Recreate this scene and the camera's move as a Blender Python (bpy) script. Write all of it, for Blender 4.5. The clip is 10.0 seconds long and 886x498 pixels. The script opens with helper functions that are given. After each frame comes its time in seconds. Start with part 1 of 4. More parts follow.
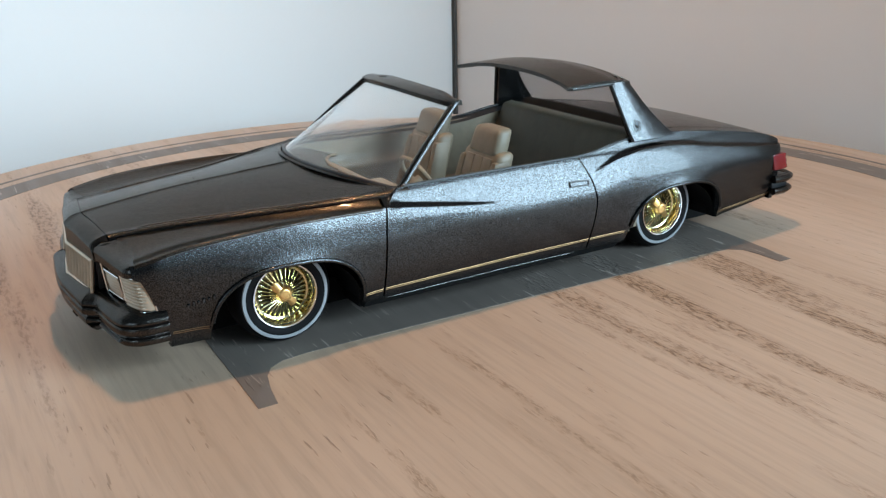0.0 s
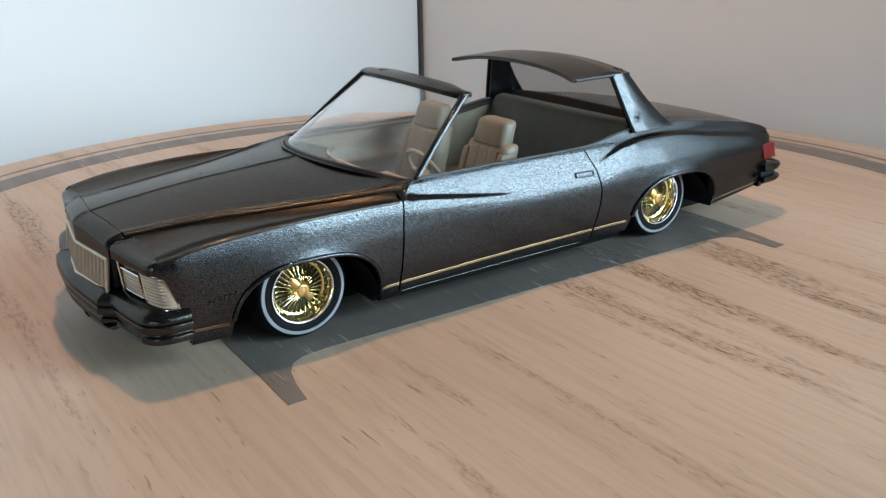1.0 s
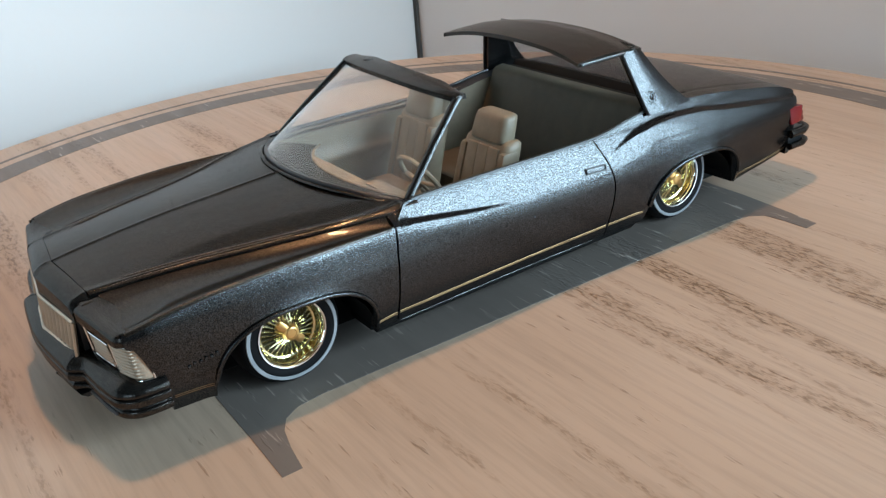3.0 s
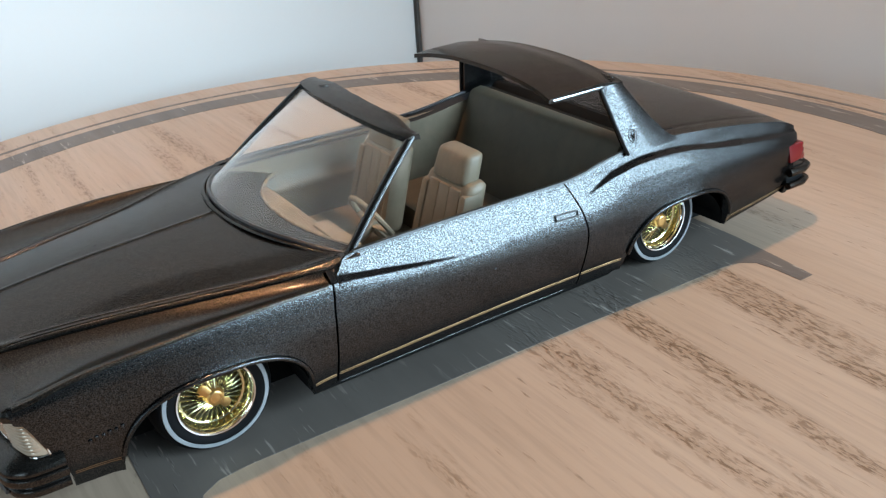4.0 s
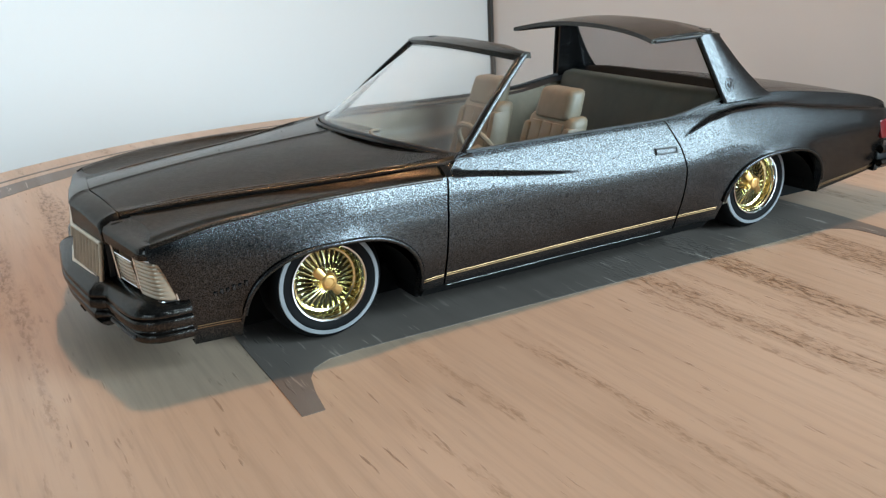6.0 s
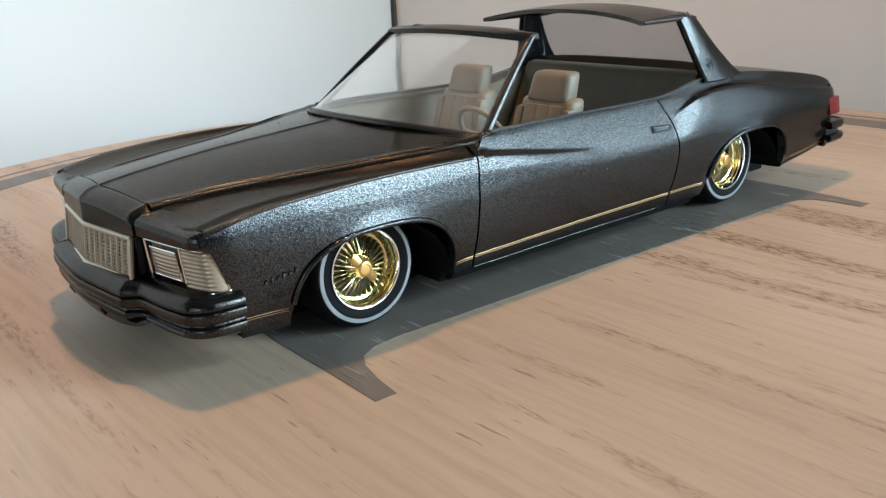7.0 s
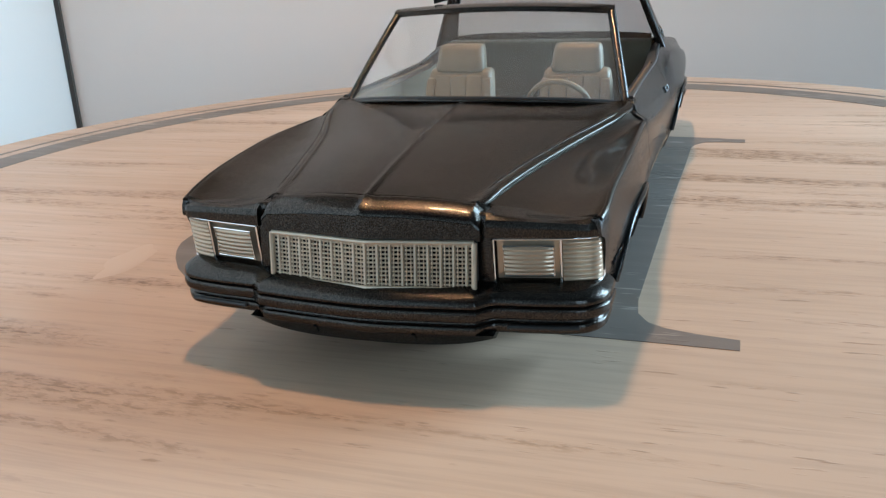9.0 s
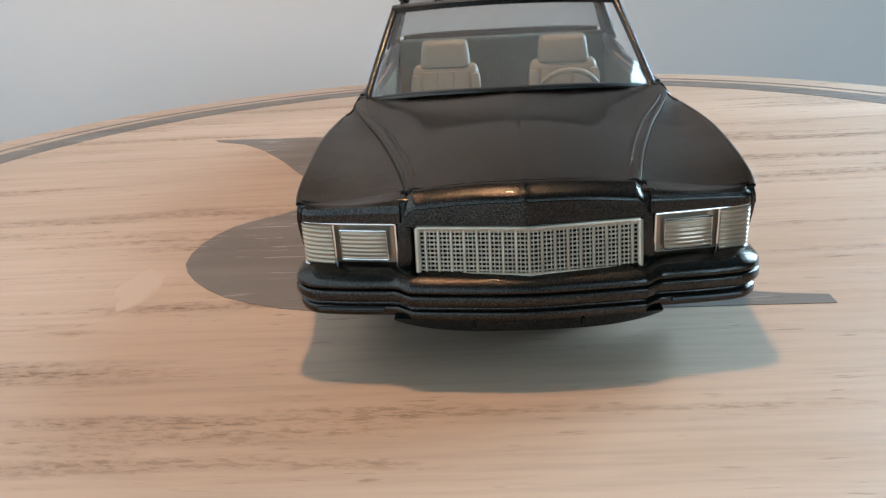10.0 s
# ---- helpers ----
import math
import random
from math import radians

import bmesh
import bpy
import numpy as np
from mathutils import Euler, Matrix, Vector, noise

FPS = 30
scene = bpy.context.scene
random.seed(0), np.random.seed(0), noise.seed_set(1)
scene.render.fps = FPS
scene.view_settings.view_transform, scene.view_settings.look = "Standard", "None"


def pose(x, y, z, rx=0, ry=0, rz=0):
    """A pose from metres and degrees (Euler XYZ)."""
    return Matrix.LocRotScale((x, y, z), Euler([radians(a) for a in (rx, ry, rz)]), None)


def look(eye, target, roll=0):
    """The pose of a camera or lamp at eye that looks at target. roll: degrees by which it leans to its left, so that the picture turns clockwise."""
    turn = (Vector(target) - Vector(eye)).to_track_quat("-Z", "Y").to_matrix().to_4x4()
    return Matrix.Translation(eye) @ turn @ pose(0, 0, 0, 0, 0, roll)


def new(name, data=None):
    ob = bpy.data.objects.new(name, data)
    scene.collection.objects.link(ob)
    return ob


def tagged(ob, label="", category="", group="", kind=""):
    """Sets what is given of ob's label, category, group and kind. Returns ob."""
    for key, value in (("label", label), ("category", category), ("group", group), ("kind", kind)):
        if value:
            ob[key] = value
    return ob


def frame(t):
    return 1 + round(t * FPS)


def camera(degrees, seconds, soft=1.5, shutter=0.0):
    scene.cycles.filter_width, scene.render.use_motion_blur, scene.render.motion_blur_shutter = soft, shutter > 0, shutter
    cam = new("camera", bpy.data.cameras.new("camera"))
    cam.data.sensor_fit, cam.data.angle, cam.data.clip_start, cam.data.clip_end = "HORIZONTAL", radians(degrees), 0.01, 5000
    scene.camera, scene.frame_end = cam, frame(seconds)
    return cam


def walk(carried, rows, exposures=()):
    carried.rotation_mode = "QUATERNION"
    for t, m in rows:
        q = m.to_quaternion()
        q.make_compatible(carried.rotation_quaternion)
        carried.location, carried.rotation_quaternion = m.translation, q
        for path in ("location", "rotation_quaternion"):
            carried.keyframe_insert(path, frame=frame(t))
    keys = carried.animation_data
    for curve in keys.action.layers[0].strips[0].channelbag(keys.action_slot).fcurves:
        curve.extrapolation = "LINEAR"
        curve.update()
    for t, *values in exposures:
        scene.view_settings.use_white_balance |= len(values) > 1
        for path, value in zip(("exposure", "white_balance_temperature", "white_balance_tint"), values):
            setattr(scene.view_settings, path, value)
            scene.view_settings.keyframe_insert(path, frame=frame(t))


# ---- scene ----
cam = camera(52.6, 10.0, soft=1.3)
# seconds, eye, yaw to the left of +y, pitch, roll
PATH = [
    (0, -0.12202, -0.20595, 0.08681, -30.871, -19.400, -1.025),
    (0.5, -0.12340, -0.20484, 0.08600, -31.312, -19.640, -0.717),
    (1, -0.13599, -0.19732, 0.08614, -34.667, -19.680, -0.870),
    (1.5, -0.14702, -0.18765, 0.08832, -37.500, -20.450, -1.418),
    (2, -0.14137, -0.18614, 0.09568, -36.489, -22.252, -2.345),
    (2.5, -0.13150, -0.18261, 0.10070, -34.844, -24.105, -3.617),
    (2.7, -0.12550, -0.18001, 0.10098, -34.154, -24.787, -4.188),
    (3.8, -0.09735, -0.16857, 0.10729, -32.434, -26.765, -4.067),
    (4, -0.09292, -0.16632, 0.10630, -32.126, -26.593, -3.583),
    (4.5, -0.09136, -0.16944, 0.09698, -30.563, -23.150, -2.626),
    (5, -0.09592, -0.17316, 0.08808, -29.063, -21.107, -1.947),
    (5.5, -0.10433, -0.17839, 0.07861, -27.952, -19.273, -2.488),
    (5.7, -0.10775, -0.17961, 0.07489, -27.917, -18.981, -2.443),
    (6.8, -0.13903, -0.16310, 0.06288, -36.814, -17.200, -3.260),
    (7, -0.14271, -0.15933, 0.06409, -38.539, -17.733, -2.894),
    (7.5, -0.16977, -0.13147, 0.06540, -48.218, -18.720, -3.012),
    (8, -0.18562, -0.10995, 0.06575, -54.956, -19.269, -2.718),
    (8.5, -0.20337, -0.07499, 0.06257, -64.730, -19.286, -2.610),
    (9, -0.21205, -0.05161, 0.06560, -71.382, -19.321, -2.985),
    (9.5, -0.21763, -0.02665, 0.06454, -78.159, -19.370, -3.302),
    (10, -0.22028, 0.00511, 0.06367, -86.761, -19.163, -3.314),
]


def facing(x, y, z, yaw, pitch, roll):
    a, b = radians(yaw), radians(pitch)
    return look((x, y, z), (x - math.sin(a) * math.cos(b), y + math.cos(a) * math.cos(b), z + math.sin(b)), roll)


# the clip's camera brightens and cools a little as it comes round to the nose
walk(cam, [(t, facing(*place)) for t, *place in PATH], [(0, 0.0, 6620, 10), (2.7, 0.0, 6600, 10), (3.8, 0.13, 6600, 10), (4.5, 0.12, 6680, 10), (5.5, 0.07, 6880, 10), (7.0, 0.11, 6930, 10), (7.5, 0.14, 6720, 9), (8.5, 0.34, 6350, 8), (9.5, 0.47, 6170, 6), (10.0, 0.50, 6120, 5)])

# ---- world, lamps, exposure ----
world = bpy.data.worlds.new("world")
scene.world = world
world.use_nodes = True
wn = world.node_tree.nodes
sky = wn.new("ShaderNodeTexSky")
sky.sky_type, sky.sun_disc = "NISHITA", False
sky.sun_elevation, sky.sun_rotation = radians(20), radians(200)
world.node_tree.links.new(sky.outputs[0], wn["Background"].inputs[0])
wn["Background"].inputs[1].default_value = 0.08
scene.view_settings.exposure = 0.0

# the room is turned against the model: axis A runs east, axis B north; two low partitions meet behind the board
ROOM = Matrix.Rotation(radians(14), 4, "Z")
EAST, NORTH, WEST, SOUTH, FLOOR, CEILING = 1.9, 1.5, -1.9, -1.35, -0.76, 2.15
BEND = (0.2433, 0.2320)    # where the partitions meet
BOARD = (0.0100, 0.0090)   # middle of the round board
LAMP = (0.000, 0.025, 0.46)  # pendant lamp over the board
WINDOW = (0.14, 0.90, 0.08, 1.10)  # window in the south wall: from and to along A, and its heights
FILL_OPENING = (-1.15, -0.35, 0.15, 1.00)  # added fill opening, west wall: from and to along B, and its heights


def area_lamp(name, place, power, colour, size, size_y=None):
    data = bpy.data.lights.new(name, "AREA")
    data.energy, data.color, data.size = power, colour, size
    data.shape = "RECTANGLE" if size_y else "DISK"
    if size_y:
        data.size_y = size_y
    ob = new(name, data)
    ob.matrix_world = place
    return ob


middle = ((WINDOW[0] + WINDOW[1]) / 2, (WINDOW[2] + WINDOW[3]) / 2)
area_lamp("window_daylight", ROOM @ look((middle[0], SOUTH - 0.02, middle[1]), (middle[0], 0, middle[1])), 54, (0.56, 0.81, 1.0),
          WINDOW[1] - WINDOW[0], WINDOW[3] - WINDOW[2])
# cool fill lamp added to lift the shade before the nose
side_middle = ((FILL_OPENING[0] + FILL_OPENING[1]) / 2, (FILL_OPENING[2] + FILL_OPENING[3]) / 2)
area_lamp("added_side_fill", ROOM @ look((WEST - 0.02, *side_middle), (0, *side_middle)), 6.5, (0.56, 0.81, 1.0),
          FILL_OPENING[1] - FILL_OPENING[0], FILL_OPENING[3] - FILL_OPENING[2])
area_lamp("pendant_light", look(LAMP, (LAMP[0], LAMP[1], 0)), 1.0, (1.0, 0.58, 0.31), 0.036)


# ---- materials ----
def material(name, colour, rough=0.5, metal=0.0, **more):
    m = bpy.data.materials.new(name)
    m.use_nodes = True
    b = m.node_tree.nodes["Principled BSDF"]
    b.inputs["Base Color"].default_value = (*colour, 1)
    b.inputs["Roughness"].default_value = rough
    b.inputs["Metallic"].default_value = metal
    for key, value in more.items():
        b.inputs[key.replace("_", " ")].default_value = value
    return m


def tools(m):
    nodes, links = m.node_tree.nodes, m.node_tree.links
    b = nodes["Principled BSDF"]

    def noise_at(scale, stretch=(1, 1, 1), detail=3, rough=0.55, turn=0.0):
        where, tex, mp = nodes.new("ShaderNodeTexCoord"), nodes.new("ShaderNodeTexNoise"), nodes.new("ShaderNodeMapping")
        mp.inputs["Scale"].default_value = stretch
        mp.inputs["Rotation"].default_value = (0, 0, turn)
        tex.inputs["Scale"].default_value, tex.inputs["Detail"].default_value, tex.inputs["Roughness"].default_value = scale, detail, rough
        links.new(where.outputs["Object"], mp.inputs["Vector"])
        links.new(mp.outputs[0], tex.inputs["Vector"])
        return tex.outputs["Fac"]

    def ramp(fac, *stops):
        r = nodes.new("ShaderNodeValToRGB")
        while len(r.color_ramp.elements) < len(stops):
            r.color_ramp.elements.new(0.5)
        for e, (at, c) in zip(r.color_ramp.elements, stops):
            e.position, e.color = at, (*c, 1) if len(c) == 3 else c
        links.new(fac, r.inputs[0])
        return r.outputs[0]

    def mix(fac, a, c, kind="MIX"):
        n = nodes.new("ShaderNodeMix")
        n.data_type, n.blend_type = "RGBA", kind
        for value, slot in ((fac, 0), (a, 6), (c, 7)):
            if isinstance(value, (int, float)):
                n.inputs[slot].default_value = value
            elif isinstance(value, tuple):
                n.inputs[slot].default_value = (*value, 1)
            else:
                links.new(value, n.inputs[slot])
        return n.outputs[2]

    def bump(height, strength, distance, after=None):
        n = nodes.new("ShaderNodeBump")
        n.inputs["Strength"].default_value, n.inputs["Distance"].default_value = strength, distance
        links.new(height, n.inputs["Height"])
        if after:
            links.new(after, n.inputs["Normal"])
        return n.outputs[0]

    def put(value, slot):
        links.new(value, b.inputs[slot])

    return noise_at, ramp, mix, bump, put


def grey(v):
    return (v, v, v)


def wood_like(name, printed):
    """Pale limed wood with its grain along y; printed: the same wood under a thin dark print."""
    m = material(name, (0.5, 0.38, 0.28), 0.5)
    noise_at, ramp, mix, bump, put = tools(m)
    bands = ramp(noise_at(16, (1, 0.14, 1), 4), (0.30, (0.42, 0.292, 0.205)), (0.52, (0.485, 0.345, 0.250)), (0.74, (0.55, 0.405, 0.305)))
    fine = ramp(noise_at(500, (1, 0.05, 1), 3, 0.7), (0.30, grey(0.86)), (0.56, grey(1.0)))
    rows = ramp(noise_at(62, (1, 0.09, 1), 4, 0.62), (0.545, grey(0.0)), (0.66, grey(1.0)))
    pores = ramp(noise_at(1150, (1, 0.26, 1), 2, 0.65), (0.47, grey(0.0)), (0.60, grey(1.0)))
    lone = ramp(noise_at(800, (1, 0.13, 1), 2, 0.6), (0.645, grey(0.0)), (0.72, grey(0.7)))
    patches = ramp(noise_at(30, (1, 0.3, 1), 3), (0.42, grey(0.0)), (0.58, grey(1.0)))
    spots = mix(1.0, mix(1.0, pores, rows, "MULTIPLY"), mix(1.0, lone, patches, "MULTIPLY"), "ADD")
    colour = mix(1.0, bands, fine, "MULTIPLY")
    colour = mix(mix(1.0, rows, grey(0.62), "MULTIPLY"), colour, (0.345, 0.225, 0.145))
    colour = mix(mix(1.0, spots, grey(0.92), "MULTIPLY"), colour, (0.17, 0.10, 0.058))
    if printed:
        chips = ramp(noise_at(520, (1, 0.10, 1), 3, 0.7), (0.605, grey(0.0)), (0.66, grey(1.0)))
        chips = mix(1.0, chips, ramp(noise_at(45, (1, 0.25, 1), 3), (0.42, grey(0.0)), (0.54, grey(1.0))), "MULTIPLY")
        print_colour = mix(0.10, ramp(noise_at(60, (1, 0.2, 1), 4), (0.35, (0.098, 0.086, 0.079)), (0.7, (0.135, 0.118, 0.106))), colour)
        colour = mix(chips, print_colour, (0.42, 0.36, 0.31))
    put(colour, "Base Color")
    put(ramp(noise_at(120, (1, 0.1, 1), 3), (0.3, grey(0.40)), (0.7, grey(0.58))), "Roughness")
    put(bump(spots, 0.5, 0.0003, bump(fine, 0.25, 0.0002)), "Normal")
    return m


WOOD = wood_like("limed wood", False)
PRINT = wood_like("printed wood", True)
PALE = material("worn pale wood", (0.525, 0.395, 0.30), 0.55)


def wall_paint(name, colour):
    m = material(name, colour, 0.75)
    noise_at, ramp, mix, bump, put = tools(m)
    put(mix(1.0, colour, ramp(noise_at(1.6, detail=4), (0.3, grey(0.94)), (0.7, grey(1.0))), "MULTIPLY"), "Base Color")
    put(bump(noise_at(220, detail=3), 0.03, 0.001), "Normal")
    return m


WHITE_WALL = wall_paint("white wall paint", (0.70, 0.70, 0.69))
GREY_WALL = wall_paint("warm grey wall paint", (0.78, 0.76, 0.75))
# unseen walls and ceiling, coloured dark to keep fill and reflections low
DARKENED_WALL = wall_paint("wall paint darkened for low fill", (0.20, 0.195, 0.19))
DARKENED_CEILING = wall_paint("ceiling paint darkened for low fill", (0.23, 0.215, 0.20))
FLOOR_PAINT = wall_paint("floor boards", (0.22, 0.15, 0.10))
TRIM = material("dark trim", (0.05, 0.047, 0.045), 0.6)


def car_paint(name, colour, rough, flake, peel):
    m = material(name, colour, rough, 0.92)
    noise_at, ramp, mix, bump, put = tools(m)
    grain = noise_at(4300, detail=1.5, rough=0.7)
    put(mix(1.0, colour, ramp(grain, (0.36, grey(1 - flake)), (0.5, grey(1.0)), (0.66, grey(1 + 1.6 * flake))), "MULTIPLY"), "Base Color")
    put(ramp(noise_at(150, detail=4), (0.3, grey(rough - 0.025)), (0.7, grey(rough + 0.03))), "Roughness")
    put(bump(grain, 0.48 * flake, 0.0002, bump(noise_at(330, detail=3), peel, 0.0003)), "Normal")
    b = m.node_tree.nodes["Principled BSDF"]
    b.inputs["Coat Weight"].default_value, b.inputs["Coat Roughness"].default_value = 0.28, 0.07
    b.inputs["Specular Tint"].default_value = (0.48, 0.47, 0.46, 1)
    return m


PAINT = car_paint("charcoal metallic paint", (0.044, 0.0435, 0.044), 0.17, 0.76, 0.03)
# same paint, smoother; the brown tint stands for warm lamp and wood reflections
SMOOTH = car_paint("charcoal metallic top paint, browned for warm light", (0.043, 0.038, 0.034), 0.22, 0.66, 0.14)
BEAD = car_paint("charcoal metallic edge paint, browned for warm light", (0.048, 0.041, 0.035), 0.30, 0.55, 0.12)


def plastic(name, colour, rough, relief=0.15):
    m = material(name, colour, rough)
    noise_at, ramp, mix, bump, put = tools(m)
    put(mix(1.0, colour, ramp(noise_at(240, detail=4), (0.3, grey(0.86)), (0.7, grey(1.08))), "MULTIPLY"), "Base Color")
    put(bump(noise_at(900, detail=3), relief, 0.0002), "Normal")
    return m


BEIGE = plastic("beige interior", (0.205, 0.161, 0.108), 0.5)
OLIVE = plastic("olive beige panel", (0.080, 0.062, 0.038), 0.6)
BLACK = plastic("black chassis", (0.006, 0.006, 0.006), 0.7)
RUBBER = plastic("black rubber", (0.0045, 0.0045, 0.005), 0.65)
for dull in (RUBBER, BLACK):
    dull.node_tree.nodes["Principled BSDF"].inputs["Specular IOR Level"].default_value = 0.12
WHITEWALL = plastic("white rubber", (0.29, 0.295, 0.305), 0.55)
GASKET = plastic("black gasket", (0.012, 0.012, 0.013), 0.35)
GOLD = material("gold chrome", (0.93, 0.84, 0.50), 0.15, 1.0)
SHADED_GOLD = material("gold darkened as shade", (0.05, 0.038, 0.012), 0.6, 0.5)
COPPER = material("brushed gold", (0.72, 0.43, 0.16), 0.34, 1.0)
SILL = material("dull bright edge", (0.22, 0.22, 0.22), 0.35, 1.0)
CHROME = material("chrome", (0.80, 0.80, 0.80), 0.10, 1.0)
FOIL = material("gold foil", (0.27, 0.165, 0.085), 0.36, 1.0)
SILVER = plastic("silver grille plastic", (0.60, 0.49, 0.375), 0.28)
SILVER.node_tree.nodes["Principled BSDF"].inputs["Metallic"].default_value = 0.65
SHADE = plastic("lamp shade", (0.55, 0.50, 0.42), 0.6)
RED = material("red lens", (0.17, 0.003, 0.006), 0.25)
GLASS = material("clear styrene", (0.93, 0.95, 0.95), 0.03, 0.0, Transmission_Weight=0.97, IOR=1.22)
LENS = material("ribbed lens", (0.48, 0.375, 0.275), 0.18, 0.45)
SMOKED = material("smoked styrene", (0.62, 0.61, 0.62), 0.06, 0.0, Transmission_Weight=0.97, IOR=1.22)
for clear in (GLASS, SMOKED):
    noise_at, ramp, mix, bump, put = tools(clear)
    put(ramp(noise_at(60, (1, 1, 1), 4), (0.35, grey(0.01)), (0.75, grey(0.07))), "Roughness")


# ---- mesh helpers (all sizes below in millimetres) ----
MM = 0.001


def part(name, bm, mat, parent, label="", smooth=True, flip=False):
    """Links a bmesh, in millimetres, as one mesh object under its thing."""
    bmesh.ops.remove_doubles(bm, verts=bm.verts, dist=0.002)
    bmesh.ops.recalc_face_normals(bm, faces=bm.faces)
    me = bpy.data.meshes.new(name)
    bmesh.ops.scale(bm, vec=(MM, MM, MM), verts=bm.verts)
    bm.to_mesh(me)
    bm.free()
    me.materials.append(mat)
    for p in me.polygons:
        p.use_smooth = smooth
    if smooth:
        me.set_sharp_from_angle(angle=radians(38))
    ob = new(name, me)
    ob.parent = parent
    return tagged(ob, label)


def thing(name, label, category, group="", kind="", at=(0, 0, 0)):
    ob = new(name)
    ob.location = at
    return tagged(ob, label, category, group, kind)


def grid(bm, f, nu, nv, wrap=False):
    """A sheet of (nu x nv) cells over f(u, v), with u and v from 0 to 1."""
    rows = [[bm.verts.new(f(i / nu, j / nv)) for j in range(nv if wrap else nv + 1)] for i in range(nu + 1)]
    n = len(rows[0])
    for i in range(nu):
        for j in range(n if wrap else n - 1):
            k = (j + 1) % n
            bm.faces.new((rows[i][j], rows[i + 1][j], rows[i + 1][k], rows[i][k]))
    return rows


def slab(bm, f, nu, nv, depth):
    """A sheet like grid(), given a thickness by the offset depth(u, v) -> (x, y, z)."""
    a = grid(bm, f, nu, nv)
    b = grid(bm, lambda u, v: tuple(p + q for p, q in zip(f(u, v), depth(u, v))), nu, nv)
    for i in range(nu):
        for j in (0, nv):
            bm.faces.new((a[i][j], a[i + 1][j], b[i + 1][j], b[i][j]))
    for j in range(nv):
        for i in (0, nu):
            bm.faces.new((a[i][j], a[i][j + 1], b[i][j + 1], b[i][j]))


def box(bm, x0, x1, y0, y1, z0, z1, r=0.0, seg=2):
    made = bmesh.ops.create_cube(bm, size=1)["verts"]
    for v in made:
        v.co = Vector(((x0 + x1) / 2 + v.co.x * (x1 - x0), (y0 + y1) / 2 + v.co.y * (y1 - y0), (z0 + z1) / 2 + v.co.z * (z1 - z0)))
    if r:
        edges = list({e for v in made for e in v.link_edges})
        bmesh.ops.bevel(bm, geom=edges, offset=r, segments=seg, affect="EDGES", profile=0.6)
    return made


def tube(bm, points, rx, ry=None, n=8, closed=False, caps=True):
    """A rod of oval section along points."""
    ry = ry or rx
    pts = [Vector(p) for p in points]
    rings = []
    for i, p in enumerate(pts):
        a = pts[(i - 1) % len(pts)] if closed or i else p
        b = pts[(i + 1) % len(pts)] if closed or i < len(pts) - 1 else p
        t = (b - a).normalized()
        side = t.cross(Vector((0, 0, 1)))
        side = side.normalized() if side.length > 1e-3 else Vector((1, 0, 0))
        up = side.cross(t).normalized()
        rings.append([bm.verts.new(p + side * rx * math.cos(2 * math.pi * k / n) + up * ry * math.sin(2 * math.pi * k / n)) for k in range(n)])
    count = len(rings) if closed else len(rings) - 1
    for i in range(count):
        r, s = rings[i], rings[(i + 1) % len(rings)]
        for k in range(n):
            bm.faces.new((r[k], r[(k + 1) % n], s[(k + 1) % n], s[k]))
    if caps and not closed:
        bm.faces.new(rings[0])
        bm.faces.new(rings[-1])


def lathe(bm, profile, n=48, axis="Y"):
    """A turned body: profile of (radius, height) about the axis."""
    rings = []
    for r, h in profile:
        ring = []
        for k in range(n):
            a = 2 * math.pi * k / n
            c, s = r * math.cos(a), r * math.sin(a)
            ring.append(bm.verts.new((c, h, s) if axis == "Y" else (c, s, h)))
        rings.append(ring)
    for r, s in zip(rings, rings[1:]):
        for k in range(n):
            bm.faces.new((r[k], r[(k + 1) % n], s[(k + 1) % n], s[k]))
    return rings


def along(x, table):
    """A smooth curve through (x, value) pairs."""
    if x <= table[0][0]:
        return table[0][1]
    if x >= table[-1][0]:
        return table[-1][1]
    for i in range(len(table) - 1):
        (x0, y0), (x1, y1) = table[i], table[i + 1]
        if x <= x1:
            break
    m = [0.0, 0.0]
    for k, j in ((0, i), (1, i + 1)):
        if 0 < j < len(table) - 1:
            m[k] = (table[j + 1][1] - table[j - 1][1]) / (table[j + 1][0] - table[j - 1][0])
        else:
            m[k] = (y1 - y0) / (x1 - x0)
    h, t = x1 - x0, (x - x0) / (x1 - x0)
    return y0 * (2 * t**3 - 3 * t**2 + 1) + h * m[0] * (t**3 - 2 * t**2 + t) + y1 * (3 * t**2 - 2 * t**3) + h * m[1] * (t**3 - t**2)


def ease(a, b, x):
    t = min(1.0, max(0.0, (x - a) / (b - a)))
    return t * t * (3 - 2 * t)


def mixed(a, b, t):
    return a + (b - a) * t


# ---- the room ----
def room_slab(name, size, at, mat, label, category):
    bm = bmesh.new()
    box(bm, at[0] * 1e3, (at[0] + size[0]) * 1e3, at[1] * 1e3, (at[1] + size[1]) * 1e3, at[2] * 1e3, (at[2] + size[2]) * 1e3)
    ob = part(name, bm, mat, None, label, smooth=False)
    ob.matrix_world = ROOM
    return tagged(ob, category=category, kind="structure")


